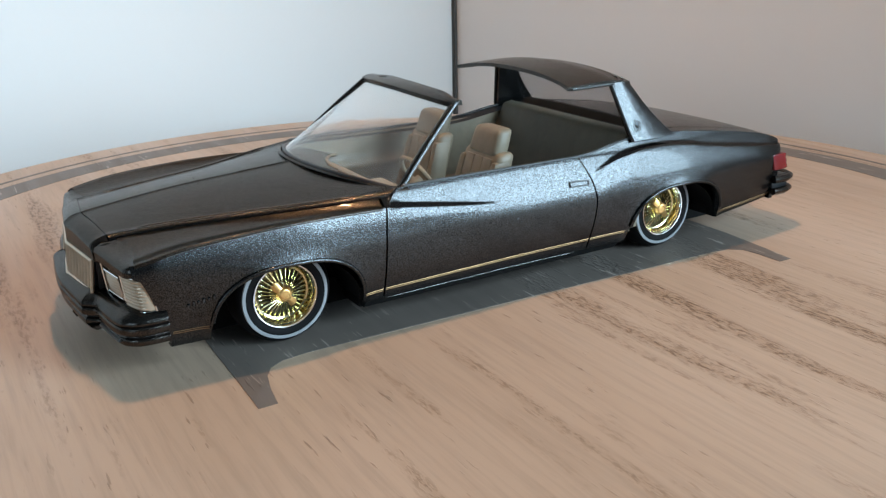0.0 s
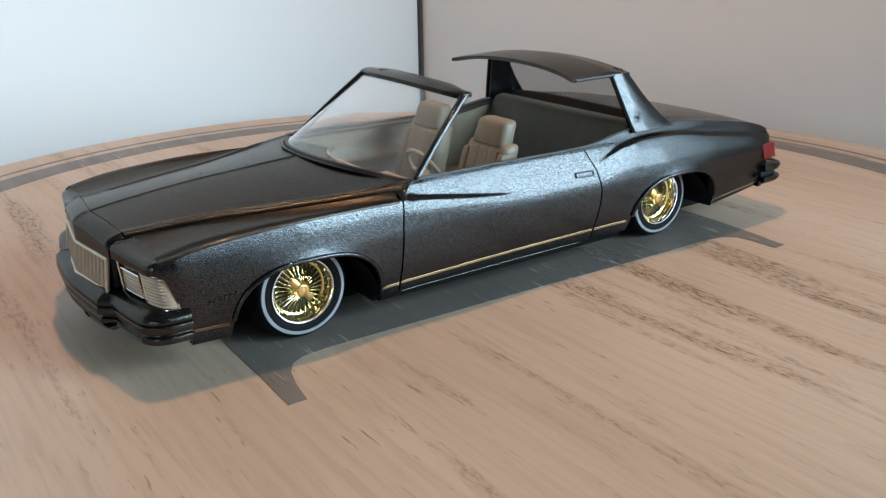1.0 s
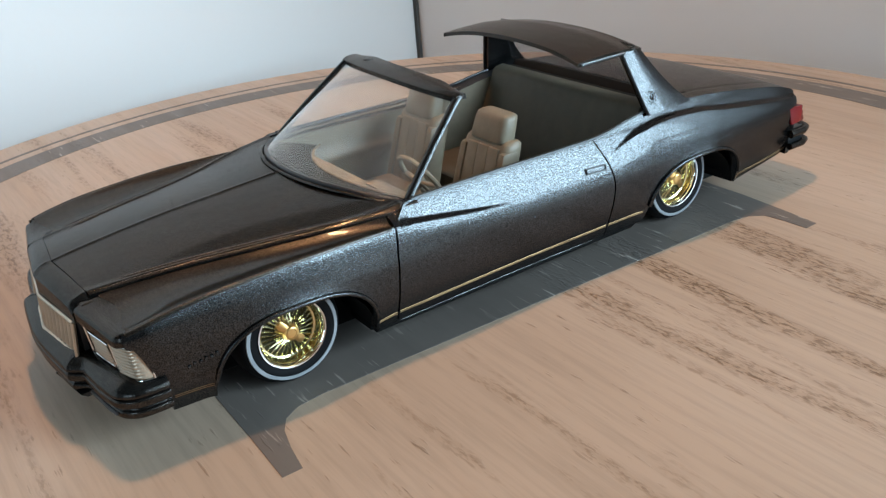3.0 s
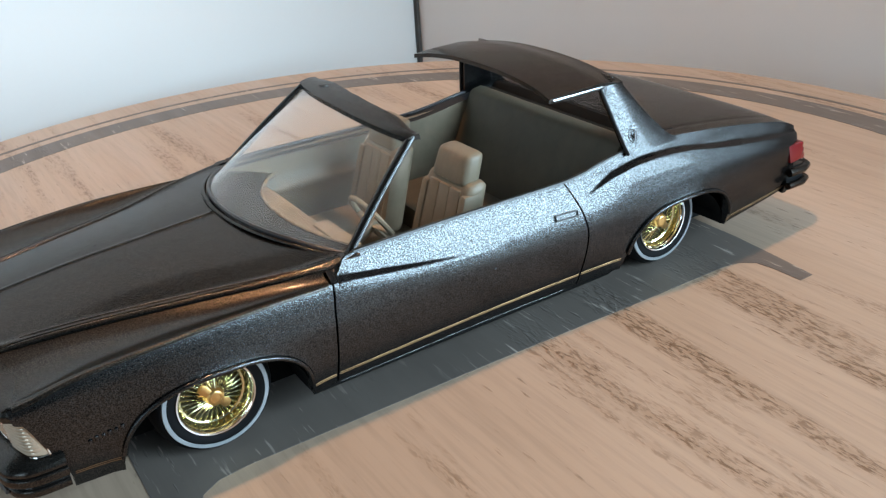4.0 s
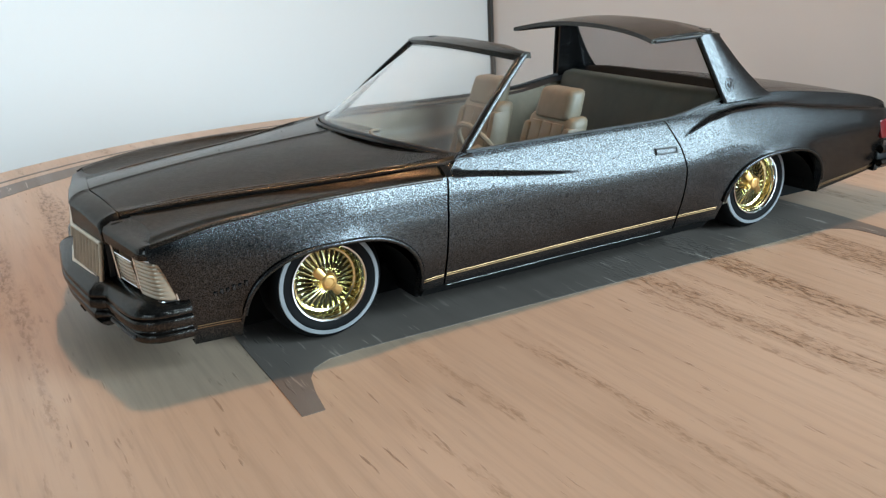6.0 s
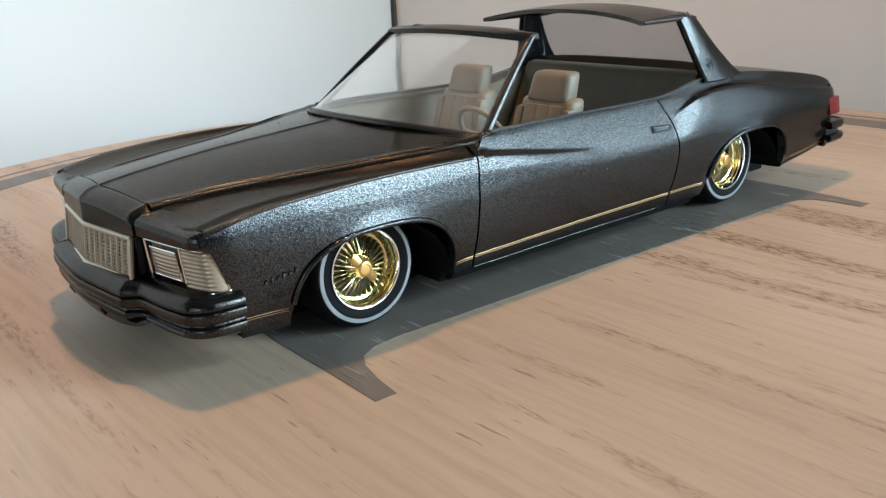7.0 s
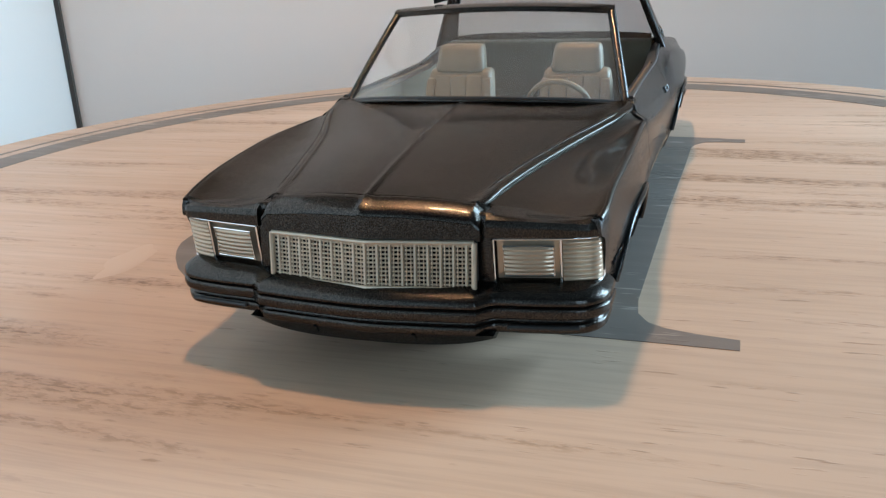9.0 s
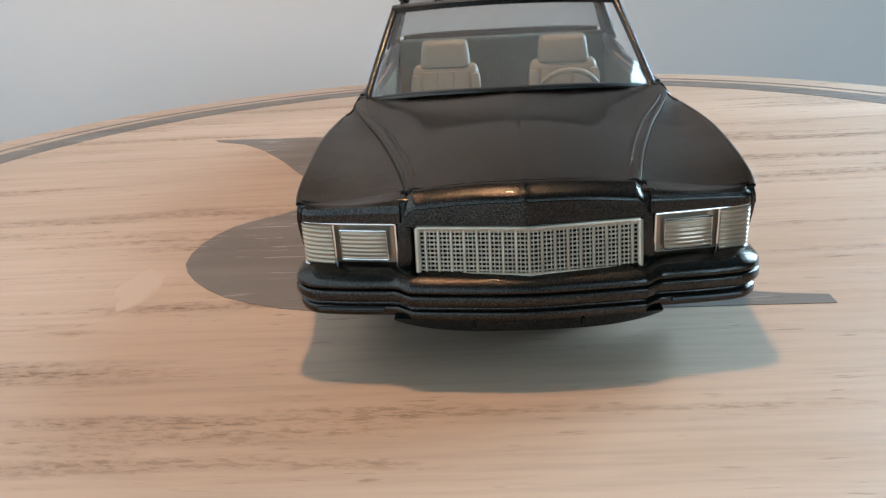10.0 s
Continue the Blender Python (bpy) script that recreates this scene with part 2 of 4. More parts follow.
T = 0.12
HIGH = CEILING - FLOOR
room_slab("wall_north", (EAST - WEST + 2 * T, T, HIGH), (WEST - T, NORTH, FLOOR), DARKENED_WALL, "unseen wall of the room, coloured dark for low fill", "wall")
room_slab("wall_east", (T, NORTH - SOUTH - 0.004, HIGH), (EAST, SOUTH + 0.002, FLOOR), DARKENED_WALL, "unseen wall of the room, coloured dark for low fill", "wall")
room_slab("floor", (EAST - WEST, NORTH - SOUTH, T), (WEST, SOUTH, FLOOR - T), FLOOR_PAINT, "dark brown plain floor of the room", "floor")
room_slab("partition_white", (1.40, 0.03, 0.32 - FLOOR), (BEND[0] - 1.40, BEND[1], FLOOR), WHITE_WALL, "bright white painted partition behind the round board", "wall")
grey_partition = room_slab("partition_grey", (0.03, 0.70, 0.318 - FLOOR), (0.003, -0.70, FLOOR), GREY_WALL, "warm grey painted partition in the shade", "wall")
grey_partition.matrix_world = ROOM @ pose(BEND[0], BEND[1], 0, 0, 0, 4)
room_slab("trim", (0.0022, 0.0022, 0.31 - FLOOR), (BEND[0] + 0.0003, BEND[1] - 0.0024, FLOOR), TRIM, "thin dark joint where the partitions meet", "trim")
room_slab("ceiling", (EAST - WEST, NORTH - SOUTH, T), (WEST, SOUTH, CEILING), DARKENED_CEILING, "unseen ceiling of the room, coloured dark for low fill", "ceiling")
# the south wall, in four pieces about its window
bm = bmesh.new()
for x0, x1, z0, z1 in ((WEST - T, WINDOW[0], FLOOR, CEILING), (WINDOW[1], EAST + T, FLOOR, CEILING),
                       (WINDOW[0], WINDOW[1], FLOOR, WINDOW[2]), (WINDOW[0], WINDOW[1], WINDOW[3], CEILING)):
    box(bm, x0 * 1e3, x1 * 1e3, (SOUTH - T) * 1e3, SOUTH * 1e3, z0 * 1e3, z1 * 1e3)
south = part("wall_south", bm, DARKENED_WALL, None, "unseen wall with a large window opening, coloured dark for low fill", smooth=False)
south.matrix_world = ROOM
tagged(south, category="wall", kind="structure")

# the unseen west wall, in four pieces about the added fill opening
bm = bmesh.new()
for y0, y1, z0, z1 in ((SOUTH + 0.002, FILL_OPENING[0], FLOOR, CEILING), (FILL_OPENING[1], NORTH - 0.002, FLOOR, CEILING),
                       (FILL_OPENING[0], FILL_OPENING[1], FLOOR, FILL_OPENING[2]), (FILL_OPENING[0], FILL_OPENING[1], FILL_OPENING[3], CEILING)):
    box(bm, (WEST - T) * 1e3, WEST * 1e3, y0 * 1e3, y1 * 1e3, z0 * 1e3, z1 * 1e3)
west = part("wall_west", bm, DARKENED_WALL, None, "unseen dark wall with an opening added for fill light", smooth=False)
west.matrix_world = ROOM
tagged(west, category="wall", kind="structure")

# pendant lamp over the board
lamp = thing("pendant_lamp", "cone-shaped pendant lamp hanging from the ceiling", "lamp", at=(LAMP[0], LAMP[1], 0))
bm = bmesh.new()
z = LAMP[2] * 1e3
lathe(bm, [(90, z - 6), (88, z - 7), (40, z + 60), (16, z + 74), (15, z + 77), (19, z + 74), (43, z + 61), (90, z - 6)], 40, "Z")
part("shade", bm, SHADE, lamp)
bm = bmesh.new()
tube(bm, [(0, 0, z + 74), (0, 0, CEILING * 1e3)], 3)
part("cord", bm, GASKET, lamp)

# ---- the round board ----
board = thing("round_board", "round limed-wood serving board with a pale streaked grain", "board", at=(BOARD[0], BOARD[1], 0))
bm = bmesh.new()
profile = [(0.01, 0.0), (60, 0.0), (120, 0.0), (200, 0.0), (201.5, -0.3), (202.6, -1.2), (203, -2.6), (203, -16), (202, -17.6), (200, -18), (0.01, -18)]
lathe(bm, profile, 160, "Z")
part("board_top", bm, WOOD, board)


def ring_print(name, r0, r1):
    bm = bmesh.new()
    lathe(bm, [(r0, 0.02), (r0, 0.10), (r1, 0.10), (r1, 0.02)], 160, "Z")
    part(name, bm, PRINT, board, "thin dark grey-brown printed ring")


ring_print("printed_ring", 169.0, 181.0)
ring_print("printed_ring", 185.6, 187.4)
bm = bmesh.new()
stem = [(-74, -54.6), (-70, -54.6), (-69, -48), (-67.6, -42.5), (-65.6, -39.2), (-62, -37.2), (-56, -36.6), (0, -37.6), (45, -39), (67, -39.4),
        (72, -40.4), (75.2, -43), (76, -48), (76, -55.2), (80.4, -55.2), (81.5, -46), (83, -30), (84, 30), (86.6, 65), (87.4, 81), (89.5, 101), (86.6, 99.5), (80, 88), (69, 79), (54, 70),
        (32, 59), (12, 50), (0, 52), (-7, 58), (-11, 63.4), (-15, 67), (-21, 69.8), (-27, 71.2), (-34, 71.8), (-41, 71), (-46, 69), (-51, 66), (-56.5, 61.8), (-61, 57), (-65, 50.5), (-67.5, 45), (-70.4, 35), (-72, 20), (-73.4, -23), (-73.6, -40)]
low = [bm.verts.new((x - BOARD[0] * 1e3, y - BOARD[1] * 1e3, 0.02)) for x, y in stem]
top = [bm.verts.new((x - BOARD[0] * 1e3, y - BOARD[1] * 1e3, 0.10)) for x, y in stem]
bm.faces.new(top)
for i in range(len(stem)):
    j = (i + 1) % len(stem)
    bm.faces.new((low[i], low[j], top[j], top[i]))
part("printed_letter", bm, PRINT, board, "large dark grey-brown printed serif letter R", smooth=False)

bm = bmesh.new()
rim = []
for i in range(36):
    a = 2 * math.pi * i / 36
    r = 1 + 0.30 * noise.noise(Vector((math.cos(a) * 1.4, math.sin(a) * 1.4, 2))) - 0.45 * math.exp(-(((a - 2.2) / 0.6) ** 2))
    rim.append(bm.verts.new((-55 - BOARD[0] * 1e3 + 11 * r * math.cos(a), 76.5 - BOARD[1] * 1e3 + 4.6 * r * math.sin(a), 0.06)))
bm.faces.new(rim)
part("pale_mark", bm, PALE, board, "small pale worn mark", smooth=False)

stand = thing("pedestal_table", "plain dark round pedestal under the board", "table", at=(BOARD[0], BOARD[1], 0))
bm = bmesh.new()
lathe(bm, [(0.01, -18.2), (120, -18.2), (122, -24), (120, -40), (40, -60), (32, -120), (30, -600), (60, -690), (170, -740), (172, -760), (0.01, -760)], 48, "Z")
part("column", bm, FLOOR_PAINT, stand)

# ---- the model car: nose towards -x, driver's side towards -y ----
car = thing("model_car", "charcoal metallic scale-model lowrider coupe with cut roof and gold wire wheels", "model car")
W = [(-95, 33.2), (-91, 34.2), (-85, 35.4), (-60, 36.8), (-34, 36.3), (0, 35.8), (20, 36.0), (55, 36.9), (80, 36), (95, 34.8), (99, 33.8), (101, 32.5)]
SIDE = [(4, -5.0), (5.5, -4.5), (7, -3.5), (9.6, -2.6), (14, -1.3), (18.5, -0.5), (22, -0.25), (25, -0.85), (28, -2.05), (30, -2.95), (31.5, -3.7), (32.6, -4.4), (34.6, -5.4)]
CREASE_F = [(-90, 26.4), (-80, 28.3), (-68, 29.2), (-56, 29.6), (-34, 29.1), (-26, 28.1), (-12, 26.1), (0, 24.7), (8, 24.0)]
CREASE_R = [(27, 28.0), (30, 29.2), (36, 31.0), (45, 32.0), (56, 31.6), (68, 29.8), (90, 26.8), (100, 25.6)]
ARCHES = ((-58.2, 8.4, 17.6, 12.7), (55.9, 8.7, 17.1, 12.4))
TOP = [(-33, 32.2), (-28, 32.5), (22, 32.3), (30, 33.0), (38, 34.3), (47, 34.9), (57, 34.6), (72, 33.0), (90, 30.2), (97, 28.2), (100, 26.6)]


def crease(z, zc, depth, under):
    d = z - zc
    return depth * (math.exp(-((d / under) ** 2)) if d < 0 else math.exp(-((d / 0.42) ** 2)))


def half(x, z):
    """Half-width of the body at a length and a height."""
    y = along(x, W) + along(z, SIDE)
    y += crease(z, along(x, CREASE_F), 1.1 * (1 - ease(-34, 6, x)), 4.0)
    y += crease(z, along(x, CREASE_R), 1.15 * ease(24, 40, x) * (1 - 0.5 * ease(86, 99, x)), 6.0)
    for xc, zc, a, b in ARCHES:
        r = (math.hypot((x - xc) / a, max(z - zc, -3) / b) - 1) * 14
        if r > -0.5 and z > 7:
            y += 0.75 * math.exp(-max(r, 0) / 1.2)
    return y


def bottom(x):
    z = 6.9 if x < 40 else along(x, [(40, 6.9), (71, 7.4), (75, 8.0), (98, 10.2)])
    for xc, zc, a, b in ARCHES:
        t = (x - xc) / a
        if abs(t) < 1:
            z = max(z, zc + b * (1 - abs(t) ** 2.5) ** 0.42)
    return z


def roof_line(x):
    return along(x, CREASE_F) if x < -33 else mixed(along(x, CREASE_F), along(x, TOP), ease(-34.5, -30, x)) if x < -30 else along(x, TOP)


def panel(s, x0, x1, n, rows=124):
    """A body side between two gap lines x0(z), x1(z); s: -1 driver's side, 1 the other."""
    bm = bmesh.new()
    turn = 4

    def f(u, v):
        x = mixed(x0(15), x1(15), u)
        lo, hi = bottom(x), roof_line(mixed(x0(27), x1(27), u))
        k = min(1.0, v * (rows + 2 * turn) / rows)
        z = mixed(lo, hi, k)
        if abs(u) < 1e-6:
            x = x0(z)
        elif u > 1 - 1e-6:
            x = x1(z)
        else:
            x = mixed(x0(z), x1(z), u)
            if abs(bottom(x) - lo) > 0.01:
                x = mixed(x0(15), x1(15), u)
        return (x, s * half(x, z), z)

    us = [0.5 - 0.5 * math.cos(math.pi * i / n) * 0.25 - 0.375 + 0.75 * i / n + 0.0 for i in range(n + 1)]
    us = [(u - us[0]) / (us[-1] - us[0]) for u in us]
    grid_rows = []
    for u in us:
        col = [bm.verts.new(f(u, j / rows)) for j in range(rows + 1)]
        p = col[0].co
        # the lower edge turns inwards
        col.insert(0, bm.verts.new((p.x, p.y - s * 2.2, p.z + 0.15)))
        grid_rows.append(col)
    for a, b in zip(grid_rows, grid_rows[1:]):
        for j in range(len(a) - 1):
            bm.faces.new((a[j], b[j], b[j + 1], a[j + 1]))
    # the ends turn inwards at the gaps
    for col in (grid_rows[0], grid_rows[-1]):
        ins = [bm.verts.new((v.co.x, v.co.y - s * 1.2, v.co.z)) for v in col]
        for j in range(len(col) - 1):
            bm.faces.new((col[j], col[j + 1], ins[j + 1], ins[j]))
    return bm


GAP = 0.22
FRONT_GAP = [(6, -34.9), (13, -35.0), (23, -35.0), (28, -34.4), (33, -33.9)]
LAMP_EDGE = [(9, -84.0), (15.8, -85.6), (16.2, -86.2), (23.2, -88.9), (23.9, -90.2), (28, -90.2)]
REAR_GAP = [(6, 25.6), (10.7, 26.0), (20, 26.4), (26, 25.3), (30, 23.7), (33, 22.3)]
for s in (-1, 1):
    part("front_fender", panel(s, lambda z: along(z, LAMP_EDGE), lambda z: along(z, FRONT_GAP) - GAP, 110), PAINT, car)
    part("door_skin", panel(s, lambda z: along(z, FRONT_GAP) + GAP, lambda z: along(z, REAR_GAP) - GAP, 96), PAINT, car)
    part("rear_quarter", panel(s, lambda z: along(z, REAR_GAP) + GAP, lambda z: 98.6 - 3.2 * ease(17.2, 18.0, z) * (1 - ease(23.6, 24.4, z)), 150), PAINT, car)

# floor pan, wheel wells, and black sheets as shade in the door gaps
for s in (-1, 1):
    for xa, xb in ((-40.5, -30), (20, 38)):
        bm = bmesh.new()
        grid(bm, lambda u, v: (mixed(xa, xb, u), s * (half(mixed(xa, xb, u), mixed(7.5, 28, v)) - 1.15), mixed(7.5, 28, v)), 10, 20)
        part("gap_shade", bm, BLACK, car, "black sheet put in as the shade of the door gap")
for s in (-1, 1):
    for xc, zc, a, b in ARCHES:
        bm = bmesh.new()
        grid(bm, lambda u, v: (xc + (a + 0.3) * math.cos(math.pi * u), s * mixed(33.0, 17.5, v), zc - 1 + (b + 0.9) * math.sin(math.pi * u)), 32, 4)
        grid(bm, lambda u, v: (xc + (a + 0.3) * math.cos(math.pi * u) * v, s * 17.5, zc - 1 + (b + 0.9) * math.sin(math.pi * u) * v), 32, 2)
        part("wheel_well", bm, BLACK, car, "black inner wheel well")
# low boxes added to block light that slips under the car
bm = bmesh.new()
box(bm, -76, 90, -18.5, 18.5, 2.2, 9.0, 0.6)
box(bm, -38.5, 36.5, -27.0, 27.0, 3.2, 7.6, 0.5)
box(bm, 72.5, 97, -30.0, 30.0, 8.6, 10.5, 0.5)
part("chassis", bm, BLACK, car, "black plastic chassis, deepened with boxes that block light")

# rockers, bright sill edge and foil mouldings
for s in (-1, 1):
    bm = bmesh.new()
    slab(bm, lambda u, v: (mixed(-39.3, 37.0, u), s * mixed(30.9, half(mixed(-39.3, 37.0, u), 7.3) - 0.25, v), mixed(4.9, 7.2, v)), 30, 4, lambda u, v: (0, -s * 1.5, 0.3))
    part("rocker", bm, BLACK, car, "black rocker strip under the door")
    bm = bmesh.new()
    tube(bm, [(mixed(-34, 22, i / 20), s * (half(mixed(-34, 22, i / 20), 6.9) + 0.02), 6.85) for i in range(21)], 0.03)
    part("sill_edge", bm, SILL, car, "thin bright edge along the sill")
    for xa, xb, za, zb in ((-83.6, -76.3, 10.4, 10.35), (-40.0, -35.3, 9.2, 9.3), (-34.6, 25.5, 9.4, 10.0), (26.3, 37.6, 10.0, 10.2), (73.0, 97.4, 9.4, 11.2)):
        bm = bmesh.new()
        for dz, r in ((0.22, 0.055), (-0.22, 0.045)):
            tube(bm, [(mixed(xa, xb, i / 24), s * (half(mixed(xa, xb, i / 24), mixed(za, zb, i / 24) + dz) + 0.02), mixed(za, zb, i / 24) + dz) for i in range(25)], r, 0.09, 6)
        part("moulding", bm, FOIL, car, "thin double line of gold foil")
    # lips round the wheel arches
    for xc, zc, a, b in ARCHES:
        bm = bmesh.new()
        pts = []
        for i in range(49):
            t = math.pi * mixed(0.06, 0.94, i / 48)
            x = xc - (a + 0.15) * math.cos(t)
            z = bottom(x) + 0.25
            pts.append((x, s * (half(x, z) + 0.16), z + 0.1))
        tube(bm, pts, 0.48, 0.50, 12)
        part("arch_lip", bm, PAINT, car)


# hood, header and fender tops
def ridge(x):
    return along(x, [(-95, 17.0), (-90, 17.7), (-75, 20.8), (-57, 25.4), (-42, 30.2), (-33, 32.2), (-26, 32.4)])


def ridge_z(x):
    return along(x, [(-95, 27.6), (-90, 28.0), (-75, 28.9), (-57, 29.6), (-42, 30.7), (-33, 31.5), (-26, 32.2)])


def crown(x):
    return along(x, [(-98, 28.0), (-93.8, 29.2), (-85, 30.6), (-70, 32.3), (-55, 33.3), (-40, 34.2), (-30, 34.6)])


def hood_front(y):
    return -92.9 + abs(y) / 17.5 * 2.1


def cowl(y):
    return -41.5 + (abs(y) / 31.0) ** 2.2 * 13.2


def hood_z(x, y):
    r = ridge(x)
    t = min(1.0, abs(y) / r)
    z = ridge_z(x) + (crown(x) - ridge_z(x)) * (1 - t**1.75)
    z += 0.40 * math.exp(-((abs(y) - r + 1.0) / 1.0) ** 2) + 0.28 * math.exp(-((y / 0.5) ** 2))
    return z - 0.14 * ease(0.975, 1.0, t)


bm = bmesh.new()


def hood_at(u, v):
    v = 2 * v - 1
    y = v * ridge(mixed(-91.5, -30, u))
    x = mixed(hood_front(y) + 0.15, cowl(y), u)
    y = v * ridge(x)
    return (x, y, hood_z(x, y))


slab(bm, hood_at, 90, 120, lambda u, v: (0, 0, -0.9))
part("hood", bm, SMOOTH, car, "long creased bonnet with a raised middle line")

for s in (-1, 1):
    for inset, xa, xb in ((0.45, -90.0, -33.0), (2.1, -88.0, -36.0)):
        bm = bmesh.new()
        pts = []
        for i in range(61):
            x = mixed(xa, xb, i / 60)
            y = ridge(x) - inset * (1 - 0.45 * ease(-60, -34, x))
            sunk = 0.14 + 0.3 * (1 - ease(0, 0.12, i / 60)) + 0.3 * ease(0.9, 1.0, i / 60)
            pts.append((x, s * y, hood_z(x, y) - sunk))
        tube(bm, pts, 0.40, 0.32, 12)
        part("hood_bead", bm, BEAD, car)
    bm = bmesh.new()
    tube(bm, [(x, s * (half(x, roof_line(x)) - 0.12), roof_line(x) - 0.16) for x in [mixed(-89.6, -35.4, i / 60) for i in range(61)]], 0.50, 0.42, 10)
    part("fender_crest", bm, BEAD, car)
for s in (-1, 1):
    bm = bmesh.new()

    def fender_top(u, v):
        x = mixed(-91.0, -34.9, u)
        ya, yb = ridge(x) + 0.06, half(x, roof_line(x)) + 0.02
        za, zb = ridge_z(x) - 0.30, roof_line(x)
        wide = max(0.0, yb - ya)
        return (x, s * mixed(ya, max(yb, ya), v), mixed(za, zb, v) - min(1.1, 0.12 * wide) * math.sin(math.pi * min(1, v * 1.08)) + 0.18 * math.exp(-((v - 0.96) / 0.05) ** 2))

    slab(bm, lambda u, v: fender_top(mixed(0.034, 1, u), v), 80, 24, lambda u, v: (0, -s * 0.1, -0.8))
    part("fender_top", bm, BEAD, car)
    # the extension over the lamps
    bm = bmesh.new()

    def brow(u, v):
        y = mixed(18.4, 34.35, u)
        xf = mixed(-94.2, -91.4, u) + 1.5 * ease(0.88, 1.0, u) ** 2
        zt = mixed(27.2, 26.3, u) - 0.5 * ease(0.93, 1.0, u) ** 2
        dip = math.sin(math.pi * u)
        table = ((-87.6, zt + 0.45 - 0.95 * dip), (-89.5, zt + 0.35 - 0.85 * dip), (xf + 1.4, zt - 0.35 * dip), (xf + 0.35, zt - 0.5), (xf, zt - 1.2), (xf + 0.1, 24.0), (xf + 0.8, 23.8), (-87.6, 23.8))
        i = min(int(v * 7), 6)
        t = v * 7 - i
        return (mixed(table[i][0], table[i + 1][0], t), s * y, mixed(table[i][1], table[i + 1][1], t))

    rows = grid(bm, brow, 26, 28)
    bm.faces.new(rows[0])
    bm.faces.new(rows[-1])
    part("fender_extension", bm, SMOOTH, car)

bm = bmesh.new()


def header(u, v):
    y = mixed(-17.6, 17.6, u)
    k = abs(y) / 17.6
    x0, z0 = hood_front(y) - 0.15, hood_z(hood_front(y), y * 0.96)
    x1, z1 = -96.8 + 2.3 * k, 23.5
    drop = 1.2 * ease(0.92, 1.0, k)
    if v < 0.7:
        w = v / 0.7
        return (mixed(x0, x1, math.sin(w * math.pi / 2) ** 1.25), y, mixed(z0, z0 - 2.3, (1 - math.cos(w * math.pi / 2)) ** 0.9) - drop)
    return (x1 + 0.15, y, mixed(z0 - 2.3, z1, (v - 0.7) / 0.3) - drop * (1 - (v - 0.7) / 0.3))


slab(bm, header, 60, 30, lambda u, v: (1.2, 0, -0.6))
part("header_panel", bm, SMOOTH, car, "front header panel above the grille")
# solid black block standing in for shade behind the lamps
bm = bmesh.new()
box(bm, -86.8, -80, -32.5, 32.5, 14.5, 23.6, 0.4)
part("nose_core", bm, GASKET, car, "black block for the shade of the recess behind the lamps")
for s in (-1, 1):
    bm = bmesh.new()
    box(bm, -93.0, -84, min(s * 16.4, s * 19.6), max(s * 16.4, s * 19.6), 15.5, 27.35, 0.9, 3)
    part("nose_filler", bm, SMOOTH, car)

# black block that closes the nose and gives the grille its shade
bm = bmesh.new()
box(bm, -93.9, -85, -16.9, 16.2, 15.6, 23.7, 0.3)
for v in bm.verts:
    if v.co.x < -90:
        v.co.x -= (16.5 - abs(v.co.y)) * 0.05
part("grille_box", bm, GASKET, car, "black block for the shade of the recess behind the grille")

# grille: two halves that meet in a point
grille = new("grille")
grille.parent = car
tagged(grille, "silver grille of upright bars in a chrome frame")


def grille_at(y, z, out=0.0):
    return (-96.7 + abs(y) / 16.4 * 2.2 - out - (23.2 - z) * 0.12, y * 0.985 - 0.45, z)


bm = bmesh.new()
grid(bm, lambda u, v: grille_at(mixed(-16.4, 16.4, u), mixed(16.4, 23.2, v), -0.7), 30, 6)
part("backing", bm, BLACK, grille)
bm = bmesh.new()
for z in (16.4, 23.3):
    tube(bm, [grille_at(mixed(-16.6, 16.6, i / 24), z, 0.1) for i in range(25)], 0.38, 0.38)
for y in (-16.6, 16.6):
    tube(bm, [grille_at(y, 16.4, 0.1), grille_at(y, 23.3, 0.1)], 0.45)
part("frame", bm, SILVER, grille, "thin silver frame")
for i in range(-8, 9):
    bm = bmesh.new()
    y = i * 1.93
    slab(bm, lambda u, v: grille_at(y + mixed(-0.24, 0.24, u), mixed(16.7, 23.0, v), 0.14 if 0.2 < u < 0.8 else 0.0), 4, 3, lambda u, v: (0.6, 0, 0))
    part("bar", bm, SILVER, grille)
for k in range(10):
    bm = bmesh.new()
    tube(bm, [grille_at(mixed(-16.2, 16.2, i / 16), 16.95 + k * 0.64, -0.16) for i in range(17)], 0.15, 0.15, 6)
    part("slat", bm, SILVER, grille)
for i in range(-8, 8):
    for d in (0.62, 1.28):
        bm = bmesh.new()
        y = i * 1.93 + d
        tube(bm, [grille_at(y, 16.7, -0.02), grille_at(y, 23.0, -0.02)], 0.09, 0.10, 5)
        part("wire", bm, SILVER, grille)


